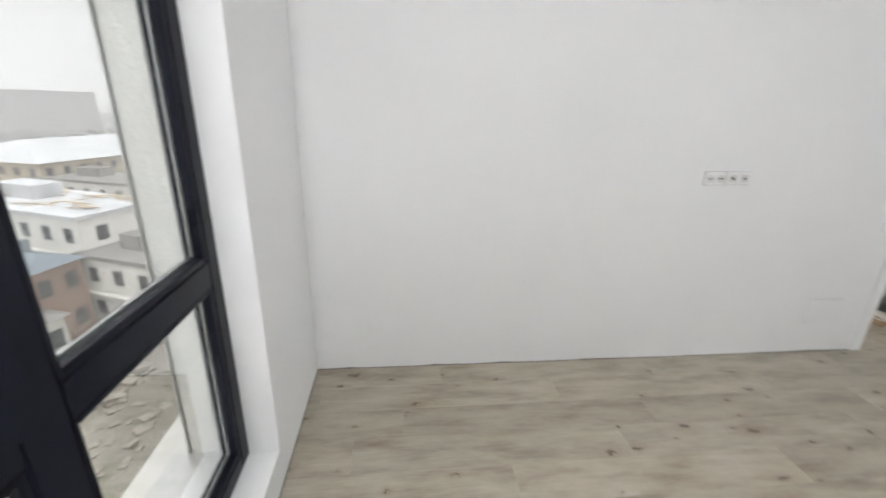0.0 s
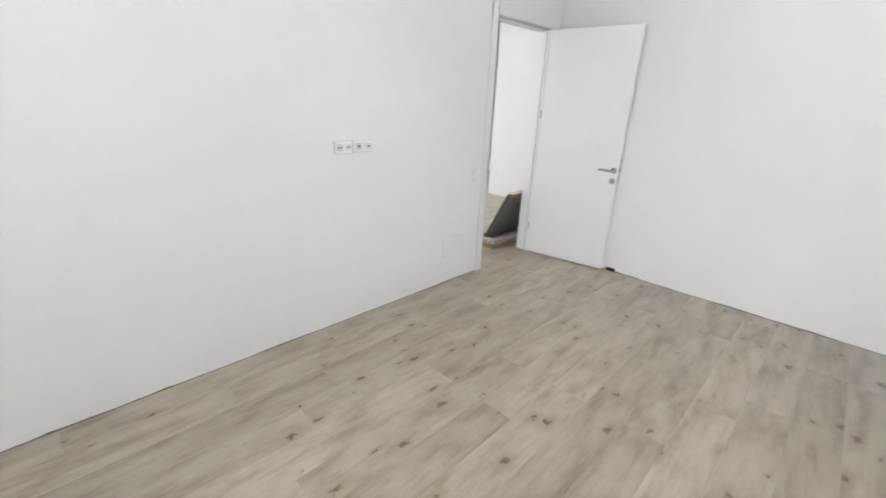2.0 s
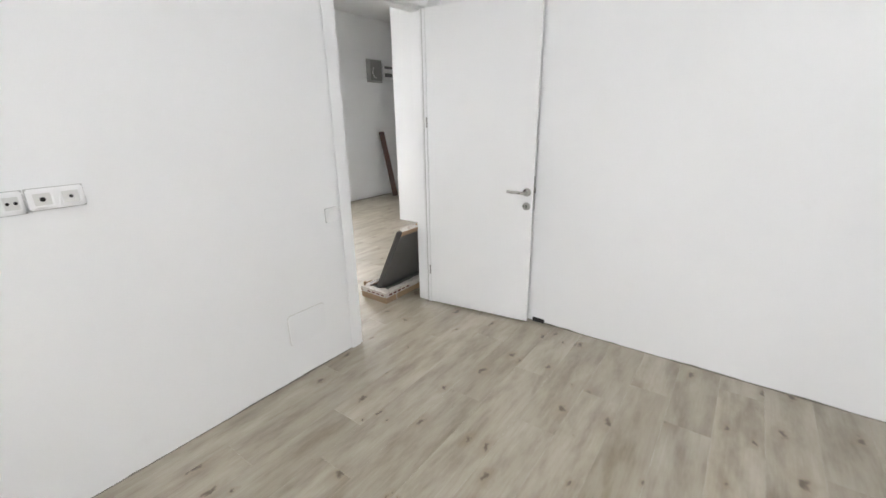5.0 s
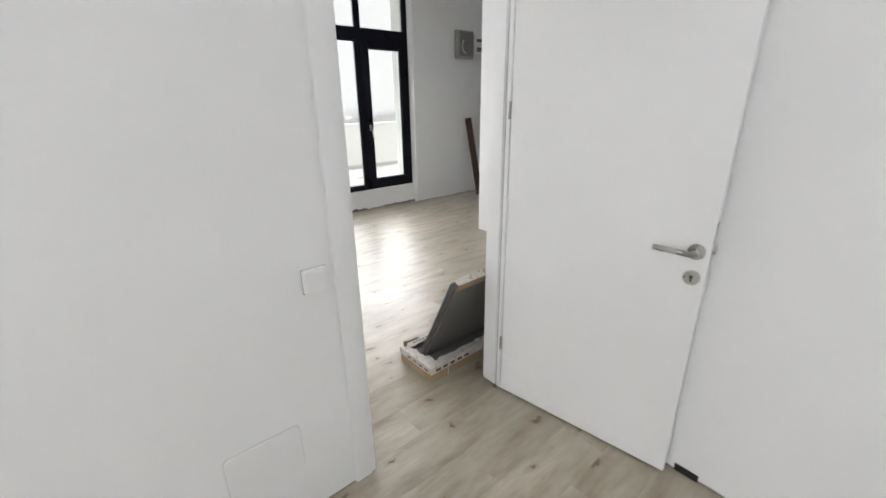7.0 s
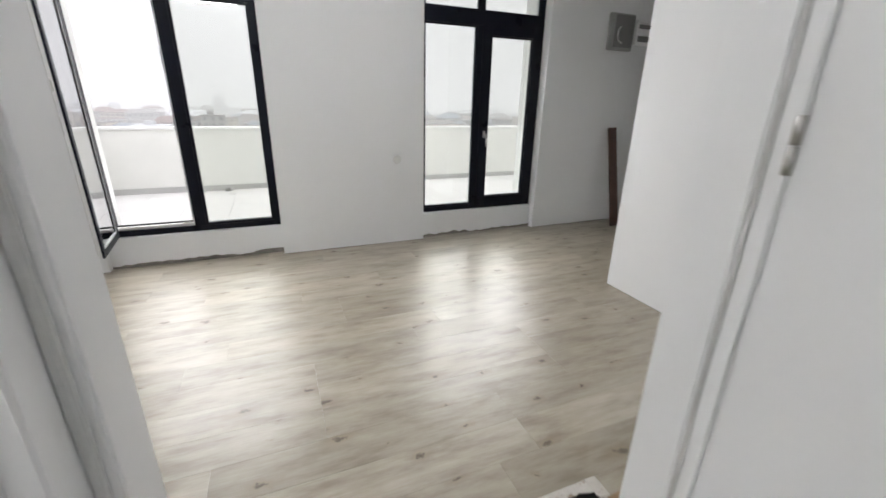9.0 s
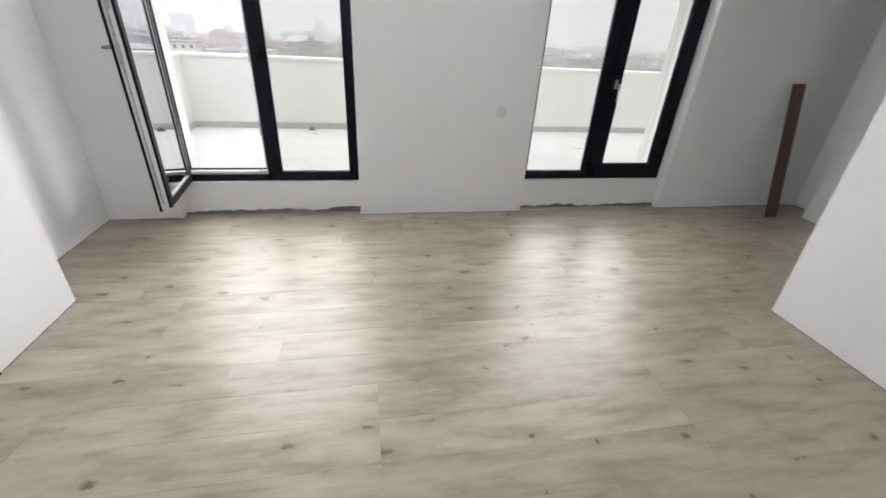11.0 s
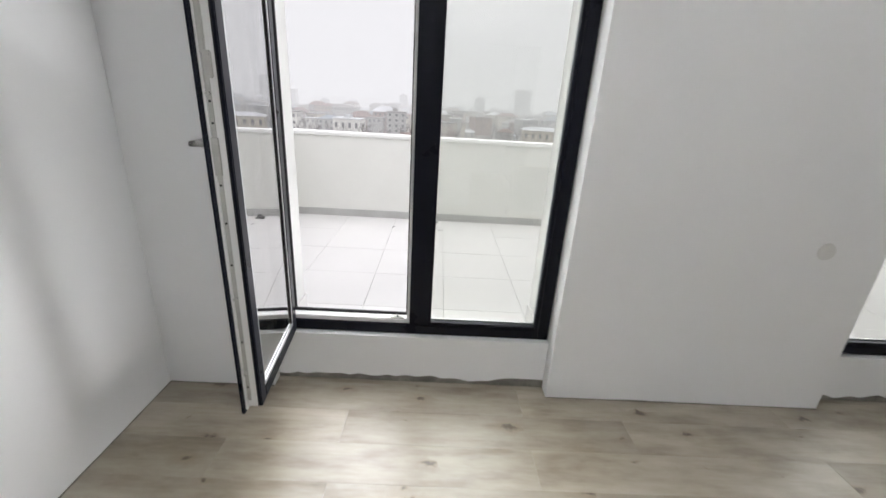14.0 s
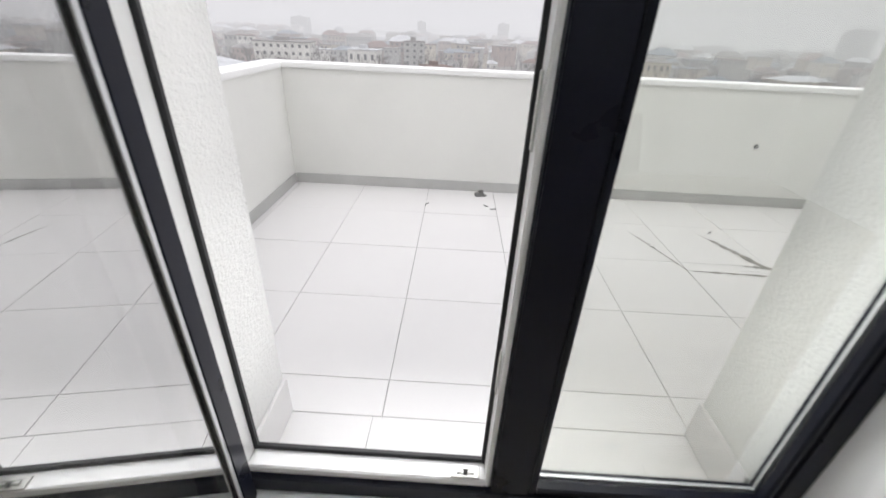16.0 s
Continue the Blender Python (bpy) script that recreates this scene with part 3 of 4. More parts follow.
for nm, y0, y1 in (("architrave", -0.0125, -0.0045), ("architrave", WA + 0.0045, WA + 0.016)):
    part_of(fr, nm, lambda bm: [slab(bm, *q) for q in ((-0.072, -0.004, y0, y1, 0, DH + 0.07), (JX + 0.004, JX + 0.072, y0, y1, 0, DH + 0.07), (-0.004, JX + 0.004, y0, y1, DH + 0.004, DH + 0.07))], LACQUER, 0.003)
part_of(fr, "strike_plate", lambda bm: slab(bm, 0.0163, 0.018, 0.012, 0.032, 0.86, 1.03), STEEL, 0.0005, "thin steel strike plate")

door = empty("door_1", (DX1 - 0.002, 0.0, 0), "plain white flush door, open against the wall", "door")
door.matrix_basis = pose(DX1 - 0.002, 0.0, 0, 0, 0, -82.0)
DW = 0.766
part_of(door, "leaf", lambda bm: (slab(bm, 0.005, DW - 0.012, 0.0, 0.040, 0.010, 2.04), slab(bm, DW - 0.012, DW, 0.0, 0.024, 0.010, 2.04)), LACQUER, 0.0015)


def door_handle(bm):
    x, z = DW - 0.040, 0.917
    tube(bm, (x, 0, z), (x, -0.009, z), 0.026, sides=24)
    tube(bm, (x, -0.008, z), (x, -0.050, z), 0.0095)
    tube(bm, (x + 0.006, -0.048, z), (x - 0.118, -0.050, z + 0.004), 0.0095)


part_of(door, "handle", door_handle, STEEL, 0.0, "brushed steel lever handle")
part_of(door, "key_rosette", lambda bm: tube(bm, (DW - 0.040, 0, 0.826), (DW - 0.040, -0.008, 0.826), 0.026, 0.024, sides=24), STEEL, 0.0, "round steel key rosette")
part_of(door, "keyhole", lambda bm: (tube(bm, (DW - 0.040, -0.006, 0.830), (DW - 0.040, -0.0088, 0.830), 0.006), slab(bm, DW - 0.043, DW - 0.037, -0.0088, -0.006, 0.813, 0.829)), VOID)
part_of(door, "lock_face", lambda bm: slab(bm, DW - 0.0005, DW + 0.0015, 0.004, 0.021, 0.80, 1.02), STEEL, 0.0004)
part_of(door, "latch_bolt", lambda bm: slab(bm, DW + 0.0016, DW + 0.010, 0.007, 0.018, 0.915, 0.945), STEEL, 0.001)
part_of(door, "hinge", lambda bm: [tube(bm, (-0.001, -0.004, z), (-0.001, -0.004, z + 0.033), 0.0055) for z0 in (0.24, 1.312) for z in (z0, z0 + 0.035)], STEEL, 0.0, "bright steel barrel hinge")


# ---------------------------------------------------------------- fittings on the bedroom walls
def outlet(x0, x1, z0, z1, round_left, label):
    e = empty("wall_socket", ((x0 + x1) / 2, 0, z0), label, "socket", "sockets in the bedroom")
    w, h = x1 - x0, z1 - z0
    # grey rim behind the plate draws the shade along its edge
    part_of(e, "shade_rim", lambda bm: slab(bm, -w / 2 - 0.0022, w / 2 + 0.0022, -0.004, -0.0004, -0.0028, h + 0.0020), SKIRT)
    part_of(e, "plate", lambda bm: slab(bm, -w / 2, w / 2, -0.014, -0.0005, 0, h), PLASTIC, 0.004)
    for s in (-1, 1):
        cx = s * w / 4
        part_of(e, "module_rim", lambda bm: ring(bm, cx - w * 0.205, cx + w * 0.205, h * 0.12, h * 0.88, 0.006, -0.0185, -0.0142), PLASTIC, 0.0012)
        part_of(e, "insert", lambda bm: slab(bm, cx - w * 0.15, cx + w * 0.15, -0.0152, -0.0142, h * 0.22, h * 0.78), GREYPLATE, label="greyish recessed insert")
        if round_left:
            part_of(e, "contact_hole", lambda bm: [tube(bm, (cx + k, -0.0150, h / 2), (cx + k, -0.0162, h / 2), 0.0050, sides=10) for k in (-0.0095, 0.0095)], VOID)
        else:
            part_of(e, "jack", lambda bm: tube(bm, (cx, -0.0150, h / 2), (cx, -0.0185, h / 2), 0.0075 if s < 0 else 0.0055, sides=14), VOID)
    return e


outlet(-1.425, -1.308, 1.112, 1.183, True, "white double power socket on the white wall")
outlet(-1.300, -1.158, 1.116, 1.184, False, "white double aerial and data outlet on the wall")
sw = empty("light_switch", (-0.134, 0, 0.836), "white square rocker light switch beside the door", "switch")
# grey rim again, standing in for shade round the switch plate
part_of(sw, "shade_rim", lambda bm: slab(bm, -0.0384, 0.0384, -0.004, -0.0004, -0.0015, 0.0782), SKIRT)
part_of(sw, "plate", lambda bm: slab(bm, -0.037, 0.037, -0.014, -0.0005, 0, 0.077), PLASTIC, 0.004)
part_of(sw, "rocker", lambda bm: slab(bm, -0.029, 0.029, -0.026, -0.0142, 0.008, 0.069), PLASTIC, 0.0018)


def rounded_panel(bm, w, h, r, y0, y1, steps=5):
    rim = [(cx + r * math.cos(a0 + k * math.pi / 2 / steps), cz + r * math.sin(a0 + k * math.pi / 2 / steps))
           for cx, cz, a0 in ((w / 2 - r, h - r, 0), (-w / 2 + r, h - r, math.pi / 2), (-w / 2 + r, r, math.pi), (w / 2 - r, r, 1.5 * math.pi)) for k in range(steps + 1)]
    rows = [[bm.verts.new((x, y, z)) for x, z in rim] for y in (y1, y0)]
    for k in range(len(rim)):
        bm.faces.new((rows[0][k], rows[0][(k + 1) % len(rim)], rows[1][(k + 1) % len(rim)], rows[1][k]))
    bm.faces.new(rows[0])
    bm.faces.new(rows[1])


hatch = empty("access_panel", (-0.365, 0, 0.210), "overpainted flush access panel low on the wall", "panel")
# grey rim under the cover puts the outline's shade into colour
part_of(hatch, "edge", lambda bm: rounded_panel(bm, 0.238, 0.180, 0.020, -0.0022, -0.0005), GREYPLATE)
part_of(hatch, "cover", lambda bm: rounded_panel(bm, 0.230, 0.172, 0.018, -0.0085, -0.0022), PAINT, 0.002)
for v in hatch.children:
    v.location.z = 0.003 if v.name.startswith("cover") else 0.0
for nm, loc, dims in (("wall_hole", (R1X1 - 0.0035, -0.822, 0.0), (0.003, 0.085, 0.030)), ("wall_hole", (LX + 0.0035, 1.955, 0.0), (0.003, 0.085, 0.018)), ("wall_hole", (LXR + 0.0035, 2.86, 0.0), (0.003, 0.05, 0.045))):
    bm = bmesh.new()
    slab(bm, -dims[0], dims[0], -dims[1] / 2, dims[1] / 2, 0, dims[2])
    tagged(finish(bm, nm, VOID, (0, 0, 0), 0.0006), "small dark hole broken out of the plaster", "hole").location = loc

# ---------------------------------------------------------------- things in the living room
pk = empty("blank_cover", (1.311, FARY, 0.806), "round blank cover on the white pier", "cover plate")
part_of(pk, "disc", lambda bm: tube(bm, (0, -0.0005, 0.04), (0, -0.006, 0.04), 0.04, 0.037, sides=28), GREYPLATE)

# shallow carton of floor tiles, torn open, tiles leaning on the wall
box_at = (0.835, 0.40, 0)
tray = empty("tile_carton", box_at, "torn white and brown carton tray with floor tiles lying in it", "box")
BL, BWD, BH = 0.64, 0.272, 0.088


def tray_walls(bm):
    x0, x1, y0, y1 = -BL / 2, BL / 2, -BWD / 2, BWD / 2
    t = 0.006
    slab(bm, x0, x1, y0, y1, 0.0, t)
    for q in ((x0, x0 + t, y0, y1), (x1 - t, x1, y0, y1), (x0 + t, x1 - t, y0, y0 + t), (x0 + t, x1 - t, y1 - t, y1)):
        slab(bm, *q, t, BH - 0.012)


def tray_rim(bm):
    """White printed lid edge folded over the sides, with a torn inner line."""
    x0, x1, y0, y1 = -BL / 2 - 0.004, BL / 2 + 0.004, -BWD / 2 - 0.004, BWD / 2 + 0.004
    rng = random.Random(5)
    for a, b, inw in (((x0, y0), (x1, y0), (0, 1)), ((x1, y1), (x0, y1), (0, -1)), ((x0, y1), (x0, y0), (1, 0)), ((x1, y0), (x1, y1), (-1, 0))):
        prev = None
        n = 26
        for i in range(n + 1):
            p = Vector((*a, 0)).lerp(Vector((*b, 0)), i / n)
            wd = 0.046 + rng.uniform(-0.007, 0.007) + (0.02 if a == (x0, y1) and i > n * 0.6 else 0)
            q = p + Vector((*inw, 0)) * wd
            row = [bm.verts.new((p.x, p.y, BH - 0.040)), bm.verts.new((p.x, p.y, BH)), bm.verts.new((q.x, q.y, BH + 0.002 + rng.uniform(-0.002, 0.003))), bm.verts.new((q.x, q.y, BH - 0.003))]
            if prev:
                for k in range(3):
                    bm.faces.new((prev[k], row[k], row[k + 1], prev[k + 1]))
            prev = row


part_of(tray, "tray", tray_walls, CARTON, 0.0)
part_of(tray, "rim", tray_rim, PRINT, 0.0, "white printed rim with torn edge")
part_of(tray, "flap", lambda bm: (slab(bm, -BL / 2 + 0.012, -BL / 2 + 0.032, BWD / 2 - 0.02, BWD / 2 - 0.012, BH, BH + 0.035), slab(bm, -BL / 2 + 0.04, -BL / 2 + 0.13, BWD / 2 + 0.004, BWD / 2 + 0.012, BH - 0.03, BH + 0.008)), CARTON, 0.001)
part_of(tray, "printed_bar", lambda bm: ([slab(bm, -BL / 2 + 0.03 + 0.05 * k, -BL / 2 + 0.062 + 0.05 * k, -BWD / 2 - 0.006, -BWD / 2 - 0.0045, BH - 0.030, BH - 0.016) for k in range(5)],
    [slab(bm, -BL / 2 - 0.006, -BL / 2 - 0.0045, -BWD / 2 + 0.02 + 0.05 * k, -BWD / 2 + 0.05 + 0.05 * k, BH - 0.028, BH - 0.018) for k in range(4)]), INK, 0.0, "dark red printed bars", "stuff")
part_of(tray, "printed_bar", lambda bm: [slab(bm, -BL / 2 + 0.07 + 0.022 * k, -BL / 2 + 0.084 + 0.022 * k, BWD / 2 - 0.030, BWD / 2 - 0.018, BH + 0.0055, BH + 0.0062) for k in range(9)], INKGREY, 0.0, "faint grey printed line", "stuff")
for x in (-0.21, 0.10):
    part_of(tray, "strap", lambda bm: slab(bm, x, x + 0.006, -BWD / 2 - 0.0062, -BWD / 2 - 0.0048, 0.0, BH), PRINT)
part_of(tray, "lying_tile", lambda bm: [slab(bm, -BL / 2 + 0.012, BL / 2 - 0.012, -BWD / 2 + 0.012, BWD / 2 - 0.012, 0.007 + 0.0105 * k, 0.0165 + 0.0105 * k) for k in range(5)], STONEWARE, 0.001, "dark grey stoneware tiles")
for k in range(3):
    lean = tagged(boxes("floor_tile", [(-0.3, 0.3, -0.005, 0.005, 0, 0.585)], STONEWARE, bevel=0.0012), "dark grey stoneware tile leaning against the wall", "tile", "tiles leaning in the carton")
    lean.matrix_basis = pose(0.866 + 0.004 * k, 0.425 - 0.0125 * k, 0.066, 27.0, 0, 0.6 * k)
    if k == 2:
        part_of(lean, "paper_edge", lambda bm: (slab(bm, -0.302, 0.302, -0.0055, 0.03, 0.586, 0.589), slab(bm, -0.302, 0.302, -0.0064, -0.0054, 0.545, 0.588)), CARTON, 0.0008, "brown paper folded over the top edge")
        part_of(lean, "tape", lambda bm: slab(bm, -0.303, -0.12, -0.0072, 0.032, 0.5895, 0.5915), PRINT, 0.0006, "strip of white packing tape")

# board leaning in the corner
board = tagged(boxes("wooden_board", [(-0.058, 0.058, -0.011, 0.011, 0, 1.16)], BOARD, bevel=0.002), "dark red-brown wooden board leaning in the corner", "board")
board.matrix_basis = pose(3.96, 3.345, 0.005, -11.5, -2.0, 0)

# electrical boxes
eb = empty("electrical_cabinet", (3.85, FARY, 1.957), "grey steel electrical cabinet with a dark door", "electrical box")
part_of(eb, "body", lambda bm: slab(bm, -0.16, 0.17, -0.045, -0.0005, 0, 0.36), BOXLIT, 0.004)
part_of(eb, "door", lambda bm: slab(bm, -0.105, 0.160, -0.056, -0.0455, 0.03, 0.345), BOXGREY, 0.004, "dark grey cabinet door")
part_of(eb, "cable_loop", lambda bm: [tube(bm, (0.02 + 0.085 * math.cos(a), -0.060, 0.16 + 0.09 * math.sin(a)), (0.02 + 0.085 * math.cos(a + 0.3), -0.060, 0.16 + 0.09 * math.sin(a + 0.3)), 0.006, sides=6) for a in (2.2, 2.5, 2.8, 3.1, 3.4, 3.7, 4.0, 4.3)], GREYPLATE)
fb = empty("fuse_box", (4.18, FARY, 2.03), "open white fuse box with two dark slots", "electrical box")
part_of(fb, "body", lambda bm: ring(bm, -0.125, 0.17, 0, 0.24, 0.03, -0.05, -0.0005), PLASTIC, 0.003)
part_of(fb, "back", lambda bm: slab(bm, -0.094, 0.139, -0.012, -0.001, 0.031, 0.209), BOXGREY)
part_of(fb, "rail", lambda bm: slab(bm, -0.094, 0.139, -0.03, -0.0125, 0.095, 0.165), PLASTIC, 0.002)


# ---------------------------------------------------------------- balcony
BZ, PY, PXL, PH = 0.150, 6.180, -1.873, 0.974
bal = tagged(boxes("floor_balcony", [(-2.1, 8.0, FRAMEY + 0.074, PY + 0.16, -0.15, BZ - 0.004)], GROUT, at=(0, 5, 0)), "laid with large pale grey porcelain tiles", "floor", kind="structure")
wall("wall_parapet", [(PXL - 0.15, 8.0, PY, PY + 0.15, -0.15, PH - 0.002), (PXL - 0.15, PXL, OUTY, PY - 0.002, -0.15, PH - 0.002), (7.9, 8.05, OUTY, PY - 0.002, -0.15, PH - 0.002)], "white rendered balcony parapet", RENDER)
tagged(boxes("trim_coping", [(PXL - 0.17, 8.02, PY - 0.014, PY + 0.17, PH, PH + 0.035), (PXL - 0.17, PXL + 0.014, OUTY, PY - 0.016, PH, PH + 0.035)], CAP, bevel=0.006), "smooth white coping on the parapet", "coping", kind="structure")
sk = tagged(boxes("baseboard_balcony", [(PXL + 0.012, 8.0, PY - 0.012, PY - 0.001, BZ, BZ + 0.075), (PXL + 0.001, PXL + 0.011, OUTY + 0.002, PY - 0.014, BZ, BZ + 0.075)], SKIRT, bevel=0.002), "low grey tile skirting along the parapet", "skirting", kind="structure")
for a in (W1[0] + 0.03, W2[0] + 0.03):
    tagged(boxes("baseboard_reveal", [(a + 0.001, a + 0.012, STY + 0.01, OUTY + 0.004, BZ, BZ + 0.145)], PORCELAIN, bevel=0.002), "upright pale tile skirting in the window reveal", "skirting", kind="structure")
for b in (W1[1] - 0.03, W2[1] - 0.03):
    tagged(boxes("baseboard_reveal", [(b - 0.012, b - 0.001, STY + 0.01, OUTY + 0.004, BZ, BZ + 0.145)], PORCELAIN, bevel=0.002), "upright pale tile skirting in the window reveal", "skirting", kind="structure")

# grime in the joints and a plug on the parapet
def grime(a, b, wide, seed):
    r, bm, prev = random.Random(seed), bmesh.new(), None
    a, b = Vector((*a, 0)), Vector((*b, 0))
    side = Vector((-(b - a).y, (b - a).x, 0)).normalized()
    for k in range(25):
        p = a.lerp(b, k / 24)
        w = wide * (0.25 + r.random()) * math.sin(math.pi * (k + 0.6) / 25.2)
        row = [bm.verts.new(p + side * w + Vector((0, 0, 0.0014))), bm.verts.new(p - side * w * r.random() + Vector((0, 0, 0.0014)))]
        if prev:
            bm.faces.new((prev[0], row[0], row[1], prev[1]))
        prev = row
    ob = finish(bm, "grime", GRIME)
    ob.location.z = BZ
    return tagged(ob, "damp dark grime along the tile joints", "stain", "stains on the balcony")


GRIME = surface("damp_grime", (0.34, 0.33, 0.31), 0.5, vary=0.2, coarse=12, fine=90)
grime((0.50, 5.60), (0.67, 5.11), 0.018, 1)
grime((0.66, 5.115), (1.16, 5.10), 0.016, 2)
grime((0.95, 5.62), (1.20, 5.06), 0.030, 3)
grime((1.00, 5.20), (1.25, 5.18), 0.024, 4)
plug = bmesh.new()
tube(plug, (0, 0, 0), (0, -0.012, 0), 0.018, 0.012, sides=10)
tagged(finish(plug, "wall_plug", BOXGREY), "small dark plug in the white parapet", "fixing").location = (1.52, PY - 0.0005, 0.60)
# leavings on the balcony floor
scrap = tagged(boxes("scrap_heap", [(-0.035, 0.035, -0.015, 0.02, 0, 0.03), (-0.012, 0.03, -0.01, 0.012, 0.03, 0.048), (0.02, 0.055, -0.02, 0.0, 0, 0.014)], BOXGREY, bevel=0.005), "small dark scrap of metal on the tiles", "debris")
scrap.matrix_basis = pose(-0.44, 6.070, BZ + 0.0005, 0, 0, 20)
for k, (x, y, a, ln) in enumerate(((-0.82, 5.85, 65, 0.05), (-0.40, 5.88, 130, 0.04), (1.05, 5.62, 40, 0.05), (1.75, 5.05, -12, 0.30), (2.9, 5.2, 5, 0.12), (-0.35, 5.82, 10, 0.04))):
    bm = bmesh.new()
    tube(bm, (-ln / 2, 0, 0.004), (0.1 * ln, 0.006, 0.005), 0.004, 0.0035, sides=6)
    tube(bm, (0.1 * ln, 0.006, 0.005), (ln / 2, 0, 0.004), 0.0035, 0.003, sides=6)
    tagged(finish(bm, "stick", BOXGREY), "thin dark stick lying on the tiles", "debris", "sticks on the balcony").matrix_basis = pose(x, y, BZ + 0.0005, 0, 0, a)


# ---------------------------------------------------------------- the town in the fog
GZ = -22.0
bm = bmesh.new()
bmesh.ops.create_circle(bm, cap_ends=True, radius=3000, segments=64)
tagged(finish(bm, "ground", EARTH), "muddy winter ground reaching to the horizon", "ground", kind="structure").location = (0, 0, GZ)
WALLS = [surface("house_render_%s" % nm, c, 0.9, vary=0.07, coarse=0.3, fine=6, bump=0.3, depth=0.02, dirt=tuple(v * 0.7 for v in c), dirt_at=0.6) for nm, c in
         (("white", (0.66, 0.65, 0.62)), ("cream", (0.52, 0.47, 0.38)), ("grey", (0.36, 0.36, 0.35)), ("brick", (0.29, 0.20, 0.16)), ("sand", (0.44, 0.38, 0.30)))]
ROOFS = [surface("roof_%s" % nm, c, 0.85, vary=0.1, coarse=0.4, fine=8, bump=0.4, depth=0.02) for nm, c in (("pale", (0.50, 0.51, 0.53)), ("red", (0.17, 0.105, 0.085)), ("slate", (0.17, 0.20, 0.23)), ("tar", (0.22, 0.21, 0.20)))]
PANE = surface("dark_far_window", (0.05, 0.055, 0.065), 0.25, vary=0.2, coarse=1, fine=9)


def house(x, y, w, d, h, turn, mw, mr, pitched, storeys, label, name="house"):
    e = empty(name, (x, y, GZ), label, "building", "houses of the town")
    e.matrix_basis = pose(x, y, GZ, 0, 0, turn)
    part_of(e, "wall", lambda b: slab(b, -w / 2, w / 2, -d / 2, d / 2, -0.2, h), mw)

    def roof(b):
        if not pitched:
            slab(b, -w / 2 - 0.3, w / 2 + 0.3, -d / 2 - 0.3, d / 2 + 0.3, h, h + 0.45)
            slab(b, -w * 0.2, w * 0.05, -d * 0.1, d * 0.25, h + 0.45, h + 2.1)
            return
        r, o = h + d * pitched, 0.5
        v = [b.verts.new(p) for p in ((-w / 2 - o, -d / 2 - o, h), (w / 2 + o, -d / 2 - o, h), (w / 2 + o, d / 2 + o, h), (-w / 2 - o, d / 2 + o, h), (-w / 2 + d * 0.3, 0, r), (w / 2 - d * 0.3, 0, r))]
        for f in ((0, 1, 5, 4), (2, 3, 4, 5), (3, 0, 4), (1, 2, 5), (3, 2, 1, 0)):
            b.faces.new([v[i] for i in f])
        slab(b, w * 0.18, w * 0.18 + 0.7, 0.6, 1.3, h, r + 0.9)
    part_of(e, "roof", roof, mr)

    def panes(b):
        s = h / storeys
        for k in range(storeys):
            z0 = k * s + s * 0.32
            n = max(2, int(w / 3.2))
            for i in range(n):
                cx = -w / 2 + (i + 0.5) * w / n
                for sy in (-1, 1):
                    slab(b, cx - 0.6, cx + 0.6, min(sy * d / 2, sy * (d / 2 + 0.05)), max(sy * d / 2, sy * (d / 2 + 0.05)), z0, z0 + s * 0.42)
            n = max(2, int(d / 3.6))
            for i in range(n):
                cy = -d / 2 + (i + 0.5) * d / n
                for sx in (-1, 1):
                    slab(b, min(sx * w / 2, sx * (w / 2 + 0.05)), max(sx * w / 2, sx * (w / 2 + 0.05)), cy - 0.6, cy + 0.6, z0, z0 + s * 0.42)
    part_of(e, "window", panes, PANE, kind="stuff")
    return e


# beside the bedroom
def ledges(e, w, d, heights, mat):
    """Concrete ledges round a house at the given heights."""
    part_of(e, "ledge", lambda b: [slab(b, -w / 2 - 0.55, w / 2 + 0.55, -d / 2 - 0.55, d / 2 + 0.55, z, z + 0.28) for z in heights], mat, label="projecting pale concrete ledges")


shabby = house(-46.3, 51.1, 26, 9, 11.3, -22, WALLS[0], ROOFS[0], 0, 3, "shabby white house, planks lying on its flat roof")
ledges(shabby, 26, 9, (3.4, 7.2), WALLS[0])
pr = random.Random(31)


def loose_planks(b):
    for k in range(46):
        x, y, a, ln = pr.uniform(-11, 12), pr.uniform(-3.8, 3.8), pr.uniform(-0.6, 0.6) + (0 if pr.random() < 0.7 else 1.4), pr.uniform(1.5, 4.5)
        n0, z = len(b.verts), 11.76 + 0.07 * pr.randrange(4)
        slab(b, -ln / 2, ln / 2, -0.16, 0.16, 0, 0.06)
        b.verts.ensure_lookup_table()
        for v in b.verts[n0:]:
            v.co = (x + v.co.x * math.cos(a) - v.co.y * math.sin(a), y + v.co.x * math.sin(a) + v.co.y * math.cos(a), z + v.co.z)


part_of(shabby, "loose_planks", loose_planks, surface("weathered_planks", (0.50, 0.40, 0.27), 0.85, vary=0.15, coarse=0.6, fine=9), label="tan wooden planks and dust", kind="stuff")
house(-42.7, 39.7, 14, 5.0, 8.0, -14.5, WALLS[3], ROOFS[2], 0.22, 2, "low brick house with a blue-grey sheet roof")
annex = house(-30.6, 42.6, 10, 6, 7.6, -22, WALLS[0], ROOFS[3], 0, 2, "white rendered annex with a flat grey roof")
ledges(annex, 10, 6, (3.6,), WALLS[0])
house(-37.6, 34.2, 6, 4, 4.2, -18, WALLS[0], ROOFS[3], 0.2, 1, "small white shed with dark openings")
house(-25.5, 46.5, 8, 6, 4.6, 10, WALLS[2], ROOFS[3], 0.2, 1, "small grey shed beside the annex")
